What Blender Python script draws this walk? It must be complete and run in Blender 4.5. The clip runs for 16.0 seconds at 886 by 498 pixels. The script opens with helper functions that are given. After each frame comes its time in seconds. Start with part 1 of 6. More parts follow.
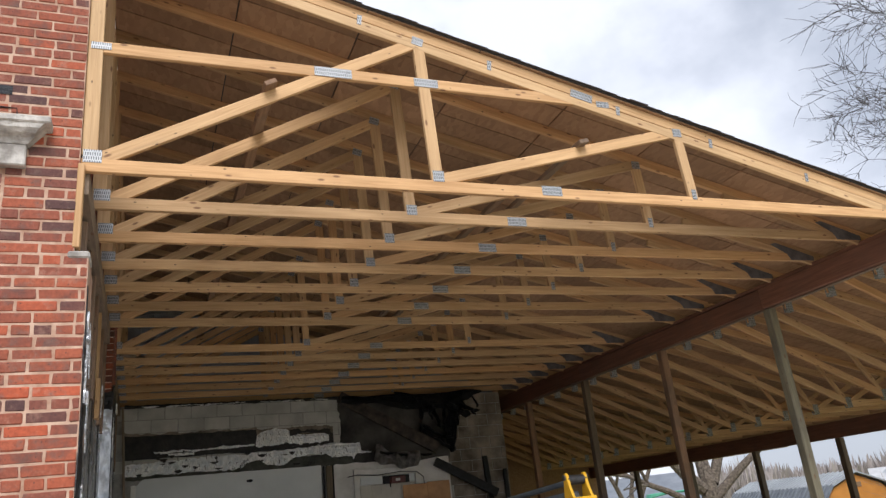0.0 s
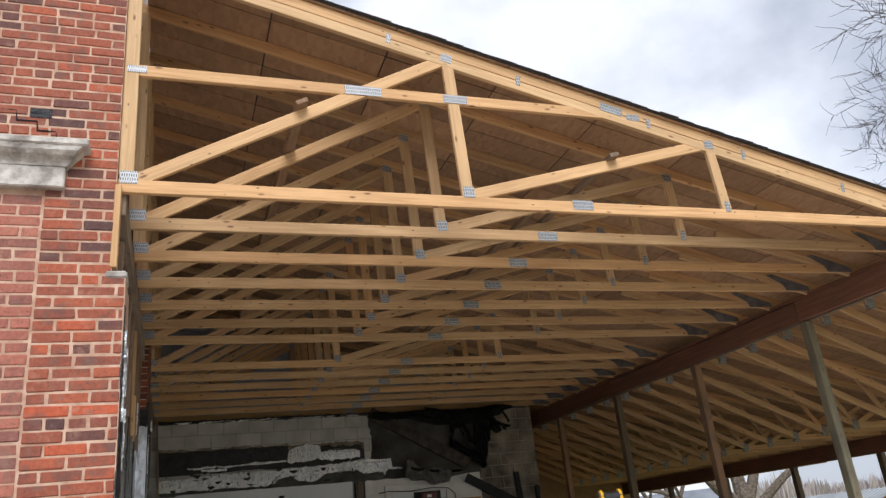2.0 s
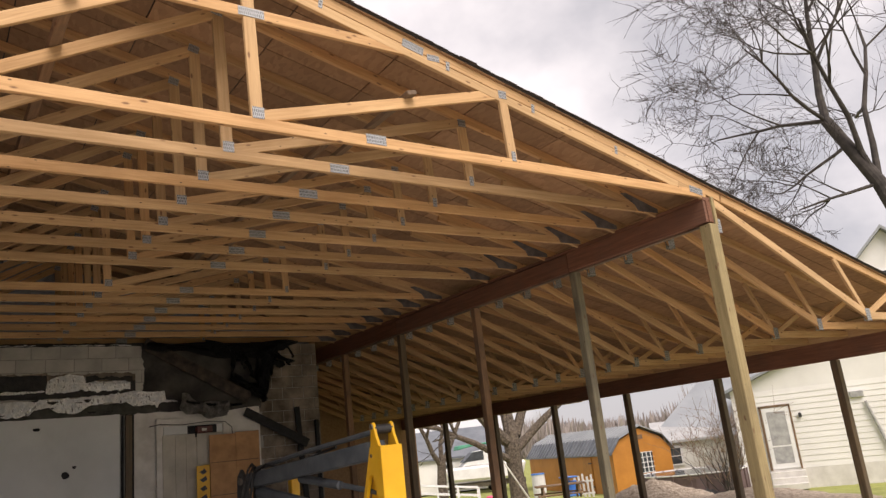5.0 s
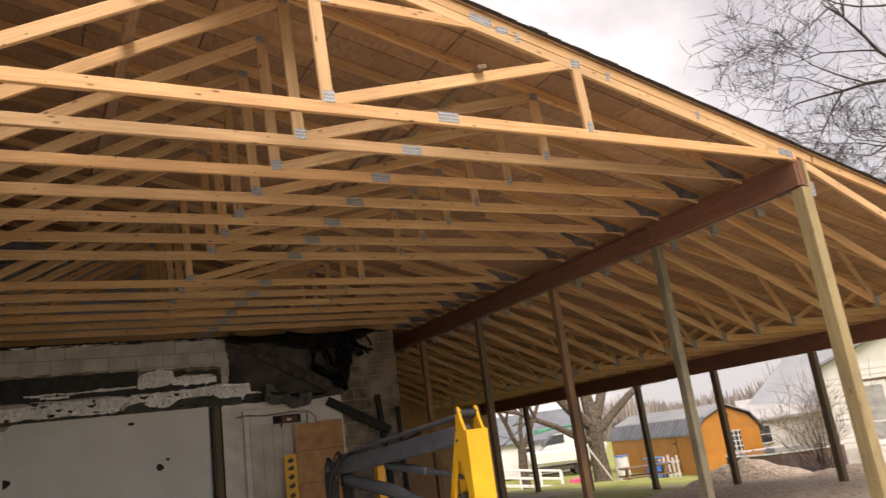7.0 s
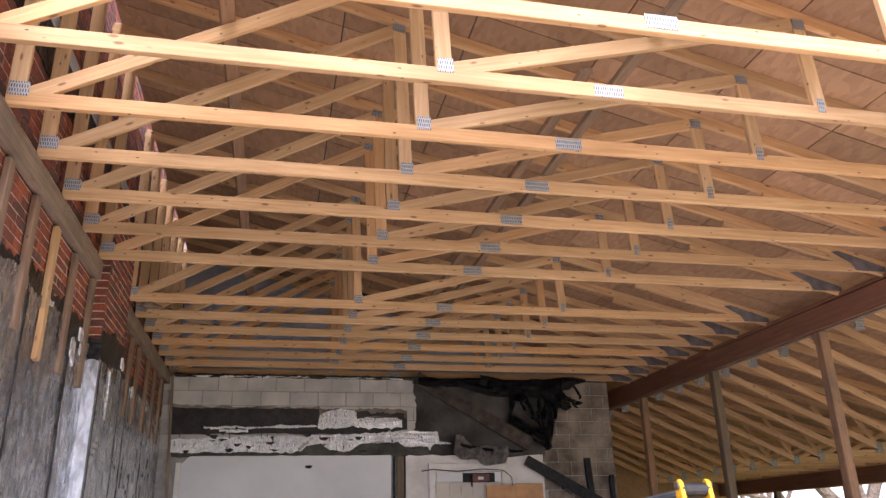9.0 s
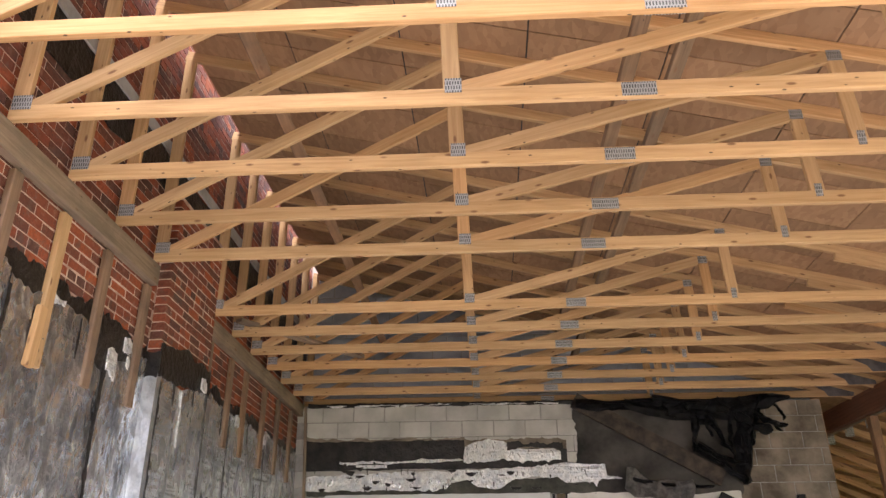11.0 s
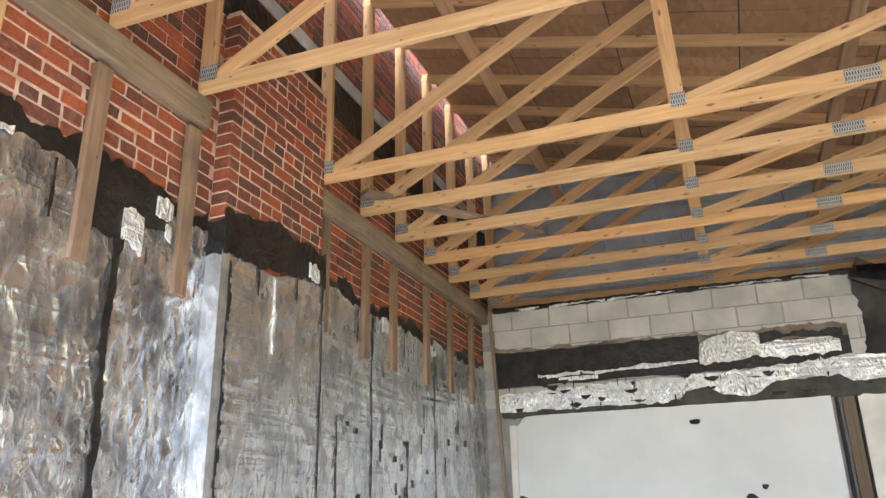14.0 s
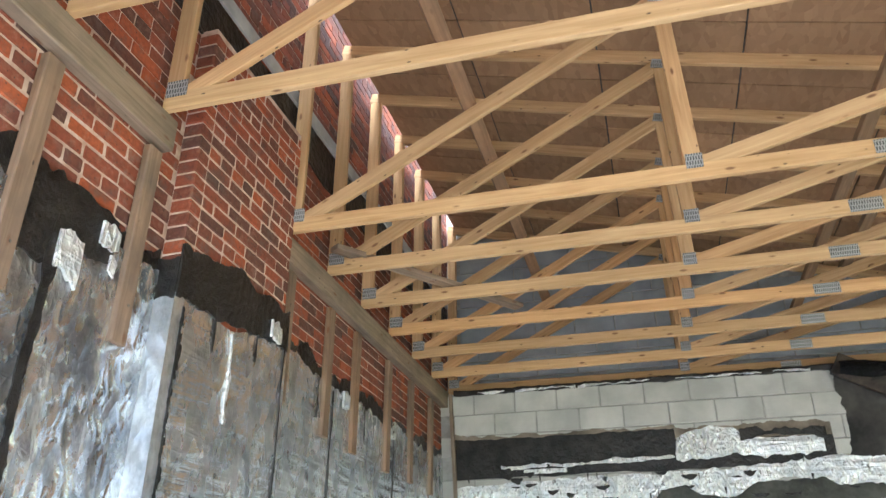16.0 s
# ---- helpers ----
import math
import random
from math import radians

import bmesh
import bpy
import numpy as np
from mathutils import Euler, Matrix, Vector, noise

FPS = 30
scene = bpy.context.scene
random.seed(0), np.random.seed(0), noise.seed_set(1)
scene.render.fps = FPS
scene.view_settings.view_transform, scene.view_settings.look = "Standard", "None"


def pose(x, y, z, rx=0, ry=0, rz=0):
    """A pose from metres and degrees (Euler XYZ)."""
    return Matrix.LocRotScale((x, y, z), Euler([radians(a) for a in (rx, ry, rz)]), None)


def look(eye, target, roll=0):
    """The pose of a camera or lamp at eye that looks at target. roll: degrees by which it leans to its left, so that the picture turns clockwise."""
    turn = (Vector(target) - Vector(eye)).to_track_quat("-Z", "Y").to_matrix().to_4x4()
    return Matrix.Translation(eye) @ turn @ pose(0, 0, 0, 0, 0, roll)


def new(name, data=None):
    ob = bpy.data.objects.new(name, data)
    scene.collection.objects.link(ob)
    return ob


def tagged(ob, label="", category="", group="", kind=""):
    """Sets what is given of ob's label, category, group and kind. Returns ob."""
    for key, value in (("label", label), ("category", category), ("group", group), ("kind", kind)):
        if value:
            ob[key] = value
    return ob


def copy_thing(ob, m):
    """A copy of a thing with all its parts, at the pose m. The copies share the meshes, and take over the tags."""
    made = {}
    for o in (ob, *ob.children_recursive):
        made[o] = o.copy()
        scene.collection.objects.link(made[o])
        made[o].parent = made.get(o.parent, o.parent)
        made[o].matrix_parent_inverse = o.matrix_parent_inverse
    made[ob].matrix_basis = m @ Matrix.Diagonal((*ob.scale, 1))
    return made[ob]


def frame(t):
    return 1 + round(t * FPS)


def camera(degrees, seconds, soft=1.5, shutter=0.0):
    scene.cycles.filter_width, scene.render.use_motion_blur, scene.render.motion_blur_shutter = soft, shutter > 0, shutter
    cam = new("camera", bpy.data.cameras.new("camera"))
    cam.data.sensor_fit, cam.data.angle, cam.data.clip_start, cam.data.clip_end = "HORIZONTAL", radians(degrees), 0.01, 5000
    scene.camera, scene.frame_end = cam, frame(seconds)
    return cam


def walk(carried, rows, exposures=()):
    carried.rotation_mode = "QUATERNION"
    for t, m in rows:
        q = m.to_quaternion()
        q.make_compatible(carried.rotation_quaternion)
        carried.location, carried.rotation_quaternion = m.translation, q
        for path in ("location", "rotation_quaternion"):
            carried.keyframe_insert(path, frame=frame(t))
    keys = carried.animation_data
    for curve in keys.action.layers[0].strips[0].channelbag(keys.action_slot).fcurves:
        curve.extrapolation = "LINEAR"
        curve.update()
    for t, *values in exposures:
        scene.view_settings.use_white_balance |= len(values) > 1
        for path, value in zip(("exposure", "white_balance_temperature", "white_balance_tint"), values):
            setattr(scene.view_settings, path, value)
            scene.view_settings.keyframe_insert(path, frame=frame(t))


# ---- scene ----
cam = camera(60.7, 16.0, 1.4, 0.18)
PATH = [
    (0, (0.28, -4.547, 1.444), (1.006, -2.808, 2.115), -6.3),
    (0.5, (0.272, -4.551, 1.444), (0.987, -2.812, 2.126), -6.5),
    (1, (0.274, -4.549, 1.452), (0.964, -2.808, 2.154), -6.8),
    (1.5, (0.27, -4.544, 1.455), (0.95, -2.802, 2.162), -6.6),
    (2, (0.256, -4.539, 1.46), (0.913, -2.79, 2.173), -6.2),
    (2.5, (0.25, -4.539, 1.458), (0.883, -2.785, 2.183), -5.8),
    (3, (0.242, -4.538, 1.466), (0.89, -2.789, 2.188), -5.3),
    (3.5, (0.242, -4.529, 1.462), (0.948, -2.796, 2.168), -5.0),
    (4, (0.278, -4.536, 1.458), (1.113, -2.841, 2.116), -6.0),
    (4.5, (0.362, -4.524, 1.415), (1.413, -2.918, 1.977), -6.5),
    (4.7, (0.387, -4.514, 1.405), (1.516, -2.948, 1.927), -6.5),
    (6.8, (0.366, -4.445, 1.397), (1.419, -2.812, 1.874), -8.6),
    (7, (0.405, -4.329, 1.399), (1.379, -2.656, 1.899), -7.8),
    (7.5, (0.614, -3.985, 1.396), (1.396, -2.237, 1.974), -4.2),
    (8, (0.826, -3.507, 1.383), (1.414, -1.712, 2.038), -1.4),
    (8.2, (0.933, -3.319, 1.424), (1.484, -1.521, 2.106), -1.4),
    (10.3, (2.13, -1.827, 1.458), (2.203, 0.041, 2.168), -0.6),
    (10.5, (2.197, -1.673, 1.437), (2.209, 0.195, 2.154), -0.4),
    (11, (2.321, -1.304, 1.461), (2.217, 0.519, 2.277), -0.3),
    (11.5, (2.476, -0.929, 1.482), (2.19, 0.866, 2.316), 1.3),
    (12, (2.517, -0.535, 1.432), (2.057, 1.302, 2.077), 1.0),
    (12.5, (2.499, -0.107, 1.445), (2.027, 1.727, 2.087), 1.2),
    (13, (2.518, 0.306, 1.475), (2.059, 2.145, 2.113), 0.2),
    (13.5, (2.429, 0.639, 1.5), (1.854, 2.451, 2.12), -1.4),
    (14, (2.255, 0.917, 1.585), (1.594, 2.684, 2.25), -1.3),
    (14.5, (2.176, 1.146, 1.589), (1.506, 2.886, 2.313), -1.4),
    (15, (2.049, 1.379, 1.602), (1.356, 3.092, 2.367), -1.2),
    (15.5, (1.915, 1.374, 1.621), (1.302, 3.101, 2.423), -1.6),
    (16, (1.82, 1.348, 1.64), (1.347, 3.082, 2.518), -0.1),
]
walk(cam, [(t, look(eye, target, roll)) for t, eye, target, roll in PATH],
     [(0, 0.76, 6150, 13), (3.5, 0.76, 6150, 13), (4.2, 0.72, 6500, 16), (4.5, 0.72, 6900, 19), (7.0, 0.95, 7450, 21), (7.5, 1.15, 6850, 28), (8.2, 1.76, 6050, 31), (10.3, 2.54, 6450, 22), (11.5, 2.84, 6250, 18), (12.0, 3.08, 4950, 1), (12.5, 3.16, 5150, 3), (13.2, 3.28, 5650, 9), (14.0, 3.32, 6000, 13), (15.2, 3.37, 5850, 12), (16.0, 3.40, 5450, 6)])


# ---- world, sun, exposure ----
world = bpy.data.worlds.new("overcast_sky")
scene.world = world
world.use_nodes = True
wn, wl = world.node_tree.nodes, world.node_tree.links
wn.clear()
w_out = wn.new("ShaderNodeOutputWorld")
w_bg = wn.new("ShaderNodeBackground")
w_sky = wn.new("ShaderNodeTexSky")
w_sky.sky_type, w_sky.sun_disc = "NISHITA", False
w_sky.sun_elevation, w_sky.sun_rotation = radians(46), radians(189)
w_co = wn.new("ShaderNodeTexCoord")
w_map = wn.new("ShaderNodeMapping")
w_map.inputs["Scale"].default_value = (1.0, 1.0, 1.4)
w_n1 = wn.new("ShaderNodeTexNoise")
w_n1.inputs["Scale"].default_value, w_n1.inputs["Detail"].default_value, w_n1.inputs["Roughness"].default_value = 3.4, 6.0, 0.5
w_n1.inputs["Distortion"].default_value = 0.0
w_ramp = wn.new("ShaderNodeValToRGB")
w_ramp.color_ramp.elements[0].position, w_ramp.color_ramp.elements[0].color = 0.40, (3.7, 3.95, 4.35, 1)
w_ramp.color_ramp.elements[1].position, w_ramp.color_ramp.elements[1].color = 0.62, (6.9, 7.05, 7.3, 1)
w_mix = wn.new("ShaderNodeMix")
w_mix.data_type = "RGBA"
w_mix.inputs["Factor"].default_value = 0.9
wl.new(w_co.outputs["Generated"], w_map.inputs["Vector"])
wl.new(w_map.outputs["Vector"], w_n1.inputs["Vector"])
wl.new(w_n1.outputs["Fac"], w_ramp.inputs["Fac"])
wl.new(w_sky.outputs["Color"], w_mix.inputs["A"])
wl.new(w_ramp.outputs["Color"], w_mix.inputs["B"])
wl.new(w_mix.outputs["Result"], w_bg.inputs["Color"])
w_bg.inputs["Strength"].default_value = 0.095
wl.new(w_bg.outputs["Background"], w_out.inputs["Surface"])

sun = new("sun", bpy.data.lights.new("sun", "SUN"))
sun.data.energy, sun.data.angle, sun.data.color = 2.3, radians(36), (1.0, 0.975, 0.94)
sun.matrix_world = look((0, 0, 30), (5, 33, -5))


# ---- materials ----
def material(name, rough=0.8, metal=0.0):
    m = bpy.data.materials.new(name)
    m.use_nodes = True
    n, l = m.node_tree.nodes, m.node_tree.links
    b = n["Principled BSDF"]
    b.inputs["Roughness"].default_value = rough
    b.inputs["Metallic"].default_value = metal
    return m, n, l, b


def coords(n, l, scale=(1, 1, 1), world_space=False):
    mp = n.new("ShaderNodeMapping")
    mp.inputs["Scale"].default_value = scale
    if world_space:
        g = n.new("ShaderNodeNewGeometry")
        l.new(g.outputs["Position"], mp.inputs["Vector"])
    else:
        c = n.new("ShaderNodeTexCoord")
        l.new(c.outputs["Object"], mp.inputs["Vector"])
    return mp.outputs["Vector"]


def shifted(n, l, vec, amount=40.0):
    """The coordinates moved by a random step for each object."""
    info = n.new("ShaderNodeObjectInfo")
    mul = n.new("ShaderNodeMath")
    mul.operation = "MULTIPLY"
    mul.inputs[1].default_value = amount
    l.new(info.outputs["Random"], mul.inputs[0])
    add = n.new("ShaderNodeVectorMath")
    add.operation = "ADD"
    l.new(vec, add.inputs[0])
    l.new(mul.outputs[0], add.inputs[1])
    return add.outputs[0]


def noise_tex(n, l, vec, scale, detail=4.0, rough=0.55, distortion=0.0):
    t = n.new("ShaderNodeTexNoise")
    t.inputs["Scale"].default_value = scale
    t.inputs["Detail"].default_value = detail
    t.inputs["Roughness"].default_value = rough
    t.inputs["Distortion"].default_value = distortion
    l.new(vec, t.inputs["Vector"])
    return t.outputs["Fac"]


def ramp(n, l, fac, stops):
    r = n.new("ShaderNodeValToRGB")
    e = r.color_ramp.elements
    while len(e) < len(stops):
        e.new(0.5)
    for el, (p, c) in zip(e, stops):
        el.position = p
        el.color = (*c, 1) if len(c) == 3 else c
    l.new(fac, r.inputs["Fac"])
    return r.outputs["Color"]


def grey(v):
    return (v, v, v)


def mixed(n, l, fac, a, b, mode="MIX"):
    m = n.new("ShaderNodeMix")
    m.data_type, m.blend_type = "RGBA", mode
    for sock, v in (("Factor", fac), ("A", a), ("B", b)):
        if isinstance(v, (int, float)):
            m.inputs[sock].default_value = v
        elif isinstance(v, tuple):
            m.inputs[sock].default_value = (*v, 1)
        else:
            l.new(v, m.inputs[sock])
    return m.outputs["Result"]


def bump(n, l, b, height, strength=0.3, distance=0.01):
    bp = n.new("ShaderNodeBump")
    bp.inputs["Strength"].default_value, bp.inputs["Distance"].default_value = strength, distance
    l.new(height, bp.inputs["Height"])
    l.new(bp.outputs["Normal"], b.inputs["Normal"])


def random_value(n, per_island=False):
    if per_island:
        return n.new("ShaderNodeNewGeometry").outputs["Random Per Island"]
    return n.new("ShaderNodeObjectInfo").outputs["Random"]


def wood(name, dark, light, knots=True, stain=0.0, rough=0.75):
    """Sawn softwood: grain along the board's own x, tone by board, knots and grey weathering."""
    m, n, l, b = material(name, rough)
    v = shifted(n, l, coords(n, l))
    stretch = n.new("ShaderNodeMapping")
    stretch.inputs["Scale"].default_value = (0.7, 14, 14)
    l.new(v, stretch.inputs["Vector"])
    g1 = noise_tex(n, l, stretch.outputs["Vector"], 3.0, 5, 0.6, 0.6)
    col = ramp(n, l, g1, [(0.3, dark), (0.7, light)])
    tone = ramp(n, l, random_value(n), [(0.0, (0.78, 0.74, 0.70)), (0.5, (0.95, 0.95, 0.95)), (1.0, (1.0, 0.88, 0.76))])
    col = mixed(n, l, 1.0, col, tone, "MULTIPLY")
    big = noise_tex(n, l, v, 0.8, 2)
    col = mixed(n, l, 1.0, col, ramp(n, l, big, [(0.35, grey(0.86)), (0.65, grey(1.0))]), "MULTIPLY")
    if knots:
        vo = n.new("ShaderNodeTexVoronoi")
        km = n.new("ShaderNodeMapping")
        km.inputs["Scale"].default_value = (4.6, 13.0, 13.0)
        l.new(v, km.inputs["Vector"])
        l.new(km.outputs["Vector"], vo.inputs["Vector"])
        vo.inputs["Scale"].default_value = 1.0
        kf = ramp(n, l, vo.outputs["Distance"], [(0.075, grey(0.92)), (0.15, grey(0))])
        col = mixed(n, l, kf, col, (0.17, 0.08, 0.035))
        holes = n.new("ShaderNodeTexVoronoi")
        hm = n.new("ShaderNodeMapping")
        hm.inputs["Scale"].default_value = (6.5, 16.0, 16.0)
        hm.inputs["Location"].default_value = (3.7, 1.9, 5.3)
        l.new(v, hm.inputs["Vector"])
        l.new(hm.outputs["Vector"], holes.inputs["Vector"])
        holes.inputs["Scale"].default_value = 1.0
        col = mixed(n, l, ramp(n, l, holes.outputs["Distance"], [(0.05, grey(0.9)), (0.085, grey(0))]), col, (0.045, 0.028, 0.018))
        scuff = ramp(n, l, noise_tex(n, l, stretch.outputs["Vector"], 0.9, 6, 0.7, 1.2), [(0.60, grey(0)), (0.74, grey(0.45))])
        col = mixed(n, l, scuff, col, (0.26, 0.17, 0.095))
    if stain:
        st = ramp(n, l, noise_tex(n, l, v, 2.3, 5, 0.65), [(0.42, grey(0)), (0.68, grey(stain))])
        col = mixed(n, l, st, col, (0.07, 0.06, 0.05))
    l.new(col, b.inputs["Base Color"])
    bump(n, l, b, g1, 0.25, 0.004)
    return m


M_FRAME = wood("fresh_framing_lumber", (0.465, 0.285, 0.130), (0.665, 0.45, 0.235))
M_LEDGER = wood("weathered_lumber", (0.20, 0.15, 0.105), (0.37, 0.28, 0.20), stain=0.5)
M_STUD = wood("used_stud_lumber", (0.20, 0.125, 0.08), (0.36, 0.245, 0.165), stain=0.6)
M_BEAM = wood("brown_treated_beam", (0.15, 0.062, 0.034), (0.27, 0.12, 0.068), knots=False, stain=0.3)
M_POST_GREY = wood("grey_green_post", (0.17, 0.15, 0.095), (0.29, 0.26, 0.17), stain=0.5)
M_POST_BROWN = wood("brown_post", (0.20, 0.115, 0.06), (0.33, 0.20, 0.115), stain=0.5)
M_POST = wood("treated_post", (0.27, 0.215, 0.10), (0.43, 0.35, 0.18), stain=0.25)
M_POST_DARK = wood("dark_treated_post", (0.10, 0.075, 0.045), (0.19, 0.14, 0.085), stain=0.4)
M_BRACE = wood("dark_stained_brace", (0.145, 0.092, 0.052), (0.28, 0.185, 0.11), stain=0.4)


def plate_material():
    m, n, l, b = material("galvanised_tooth_plate", 0.55, 0.55)
    br = n.new("ShaderNodeTexBrick")
    br.offset = 0.5
    for k, val in (("Scale", 1.0), ("Mortar Size", 0.0034), ("Brick Width", 0.0135), ("Row Height", 0.028), ("Mortar Smooth", 0.1)):
        br.inputs[k].default_value = val
    sep = n.new("ShaderNodeSeparateXYZ")
    com = n.new("ShaderNodeCombineXYZ")
    l.new(coords(n, l), sep.inputs[0])
    l.new(sep.outputs["Z"], com.inputs["Y"])
    l.new(sep.outputs["X"], com.inputs["X"])
    l.new(com.outputs[0], br.inputs["Vector"])
    for k, c in (("Color1", (0.075, 0.078, 0.08)), ("Color2", (0.15, 0.152, 0.152)), ("Mortar", (0.40, 0.41, 0.41))):
        br.inputs[k].default_value = (*c, 1)
    l.new(br.outputs["Color"], b.inputs["Base Color"])
    bump(n, l, b, br.outputs["Fac"], 0.6, 0.003)
    return m


M_PLATE = plate_material()


def osb_material():
    """Roof sheathing from below: flakes, sheet tone, printed nailing lines."""
    m, n, l, b = material("roof_sheathing_board", 0.85)
    v = coords(n, l)
    vo = n.new("ShaderNodeTexVoronoi")
    vo.inputs["Scale"].default_value = 26
    mp = n.new("ShaderNodeMapping")
    mp.inputs["Scale"].default_value = (1.0, 0.45, 1.0)
    l.new(v, mp.inputs["Vector"])
    l.new(mp.outputs["Vector"], vo.inputs["Vector"])
    flakes = mixed(n, l, 0.22, (0.5, 0.5, 0.5), vo.outputs["Color"])
    bw = n.new("ShaderNodeRGBToBW")
    l.new(flakes, bw.inputs[0])
    col = ramp(n, l, bw.outputs[0], [(0.36, (0.335, 0.188, 0.096)), (0.62, (0.50, 0.300, 0.160))])
    col = mixed(n, l, 1.0, col, ramp(n, l, random_value(n, True), [(0, grey(0.66)), (1, grey(1.0))]), "MULTIPLY")
    col = mixed(n, l, 1.0, col, ramp(n, l, noise_tex(n, l, v, 1.3, 3), [(0.3, grey(0.8)), (0.7, grey(1.0))]), "MULTIPLY")
    l.new(col, b.inputs["Base Color"])
    bump(n, l, b, bw.outputs[0], 0.2, 0.003)
    return m


M_OSB = osb_material()


def brick_material(name, per_island, tones):
    m, n, l, b = material(name, 0.9)
    rnd = random_value(n, per_island)
    v = coords(n, l, world_space=True)
    col = ramp(n, l, rnd, tones)
    col = mixed(n, l, 1.0, col, ramp(n, l, noise_tex(n, l, v, 38, 5, 0.7), [(0.3, grey(0.62)), (0.65, grey(1.0))]), "MULTIPLY")
    pits = n.new("ShaderNodeTexVoronoi")
    pits.inputs["Scale"].default_value = 34
    l.new(v, pits.inputs["Vector"])
    col = mixed(n, l, ramp(n, l, pits.outputs["Distance"], [(0.10, grey(0.75)), (0.17, grey(0))]), col, (0.05, 0.03, 0.026))
    dust = ramp(n, l, noise_tex(n, l, v, 15, 6, 0.7), [(0.52, grey(0)), (0.75, grey(0.45))])
    col = mixed(n, l, dust, col, (0.45, 0.27, 0.19))
    soot = ramp(n, l, noise_tex(n, l, v, 7.5, 4, 0.6), [(0.52, grey(0)), (0.68, grey(0.62))])
    col = mixed(n, l, soot, col, (0.075, 0.05, 0.045))
    l.new(col, b.inputs["Base Color"])
    bump(n, l, b, noise_tex(n, l, v, 90, 4, 0.7), 0.45, 0.006)
    return m


TONES_FRONT = [(0.0, (0.09, 0.045, 0.041)), (0.10, (0.16, 0.062, 0.047)), (0.28, (0.255, 0.076, 0.045)), (0.65, (0.315, 0.086, 0.044)), (0.93, (0.36, 0.098, 0.048)), (1.0, (0.46, 0.097, 0.040))]
TONES_SIDE = [(0.0, (0.10, 0.046, 0.036)), (0.35, (0.19, 0.056, 0.032)), (0.7, (0.285, 0.072, 0.034)), (1.0, (0.41, 0.098, 0.032))]
M_BRICK_F = brick_material("red_front_brick", False, TONES_FRONT)
M_BRICK_FJ = brick_material("red_front_brick_rest", True, TONES_FRONT)
M_BRICK_S = brick_material("red_side_brick", False, TONES_SIDE)
M_BRICK_SJ = brick_material("red_side_brick_rest", True, TONES_SIDE)


def plain(name, c1, c2, rough=0.85, scale=4.0, metal=0.0, bump_s=0.2, bump_scale=60, bump_d=0.004, lo=0.35, hi=0.65, spec=0.5):
    m, n, l, b = material(name, rough, metal)
    b.inputs["Specular IOR Level"].default_value = spec
    v = coords(n, l, world_space=True)
    col = ramp(n, l, noise_tex(n, l, v, scale, 6, 0.6), [(lo, c1), (hi, c2)])
    l.new(col, b.inputs["Base Color"])
    bump(n, l, b, noise_tex(n, l, v, bump_scale, 4), bump_s, bump_d)
    return m


TONES_INFILL = [(0.0, (0.22, 0.092, 0.07)), (0.5, (0.34, 0.118, 0.08)), (1.0, (0.42, 0.15, 0.10))]
M_BRICK_I = brick_material("pinkish_infill_brick", False, TONES_INFILL)
M_BRICK_IJ = brick_material("pinkish_infill_brick_rest", True, TONES_INFILL)
M_MORTAR = plain("lime_mortar", (0.33, 0.19, 0.125), (0.52, 0.36, 0.26), 0.95, 9)
M_MORTAR_S = plain("pale_mortar", (0.40, 0.27, 0.21), (0.66, 0.50, 0.41), 0.95, 9)
M_STONE = plain("limestone", (0.22, 0.20, 0.175), (0.54, 0.51, 0.46), 0.9, 9, bump_s=0.7, bump_scale=45, bump_d=0.01)
M_TAR = plain("black_mastic", (0.006, 0.0055, 0.006), (0.026, 0.023, 0.021), 0.42, 8, bump_s=0.8, bump_scale=22, bump_d=0.02, spec=0.32)
M_CHAR = plain("charred_matter", (0.004, 0.0042, 0.0055), (0.018, 0.0185, 0.021), 0.5, 9, bump_s=0.8, bump_scale=30, bump_d=0.02, spec=0.25)
# shade on the heel plates is put into this darker steel
M_PLATE_DARK = plain("shaded_steel_plate", (0.085, 0.08, 0.078), (0.17, 0.16, 0.155), 0.65, 9, 0.2)
M_DAMP = plain("damp_dark_render", (0.028, 0.029, 0.025), (0.085, 0.086, 0.072), 0.9, 5, bump_s=0.6, bump_scale=30, bump_d=0.01)
M_CONCRETE = plain("concrete", (0.53, 0.51, 0.475), (0.67, 0.65, 0.61), 0.9, 2.5)
M_WHITE_PAINT = plain("old_white_paint", (0.52, 0.50, 0.46), (0.70, 0.68, 0.64), 0.6, 3)
M_DOOR = plain("cream_door_paint", (0.40, 0.375, 0.32), (0.53, 0.50, 0.43), 0.6, 3)
M_PLY = plain("orange_plywood", (0.36, 0.19, 0.085), (0.50, 0.28, 0.13), 0.75, 5)
M_FLASH = plain("grey_flashing", (0.28, 0.28, 0.28), (0.44, 0.44, 0.43), 0.6, 5)
M_SHINGLE = plain("dark_shingle", (0.035, 0.034, 0.034), (0.075, 0.072, 0.07), 0.95, 30)
M_SIDING = plain("white_siding", (0.70, 0.69, 0.66), (0.80, 0.79, 0.755), 0.5, 0.6)
M_METAL_ROOF = plain("pale_metal_roof", (0.25, 0.27, 0.285), (0.33, 0.35, 0.365), 0.4, 0.5)
M_SHED_ROOF = plain("grey_shed_roof", (0.115, 0.13, 0.15), (0.175, 0.19, 0.21), 0.4, 1.5)
M_SHED = plain("orange_stained_wall", (0.42, 0.165, 0.022), (0.53, 0.22, 0.034), 0.6, 1.2)
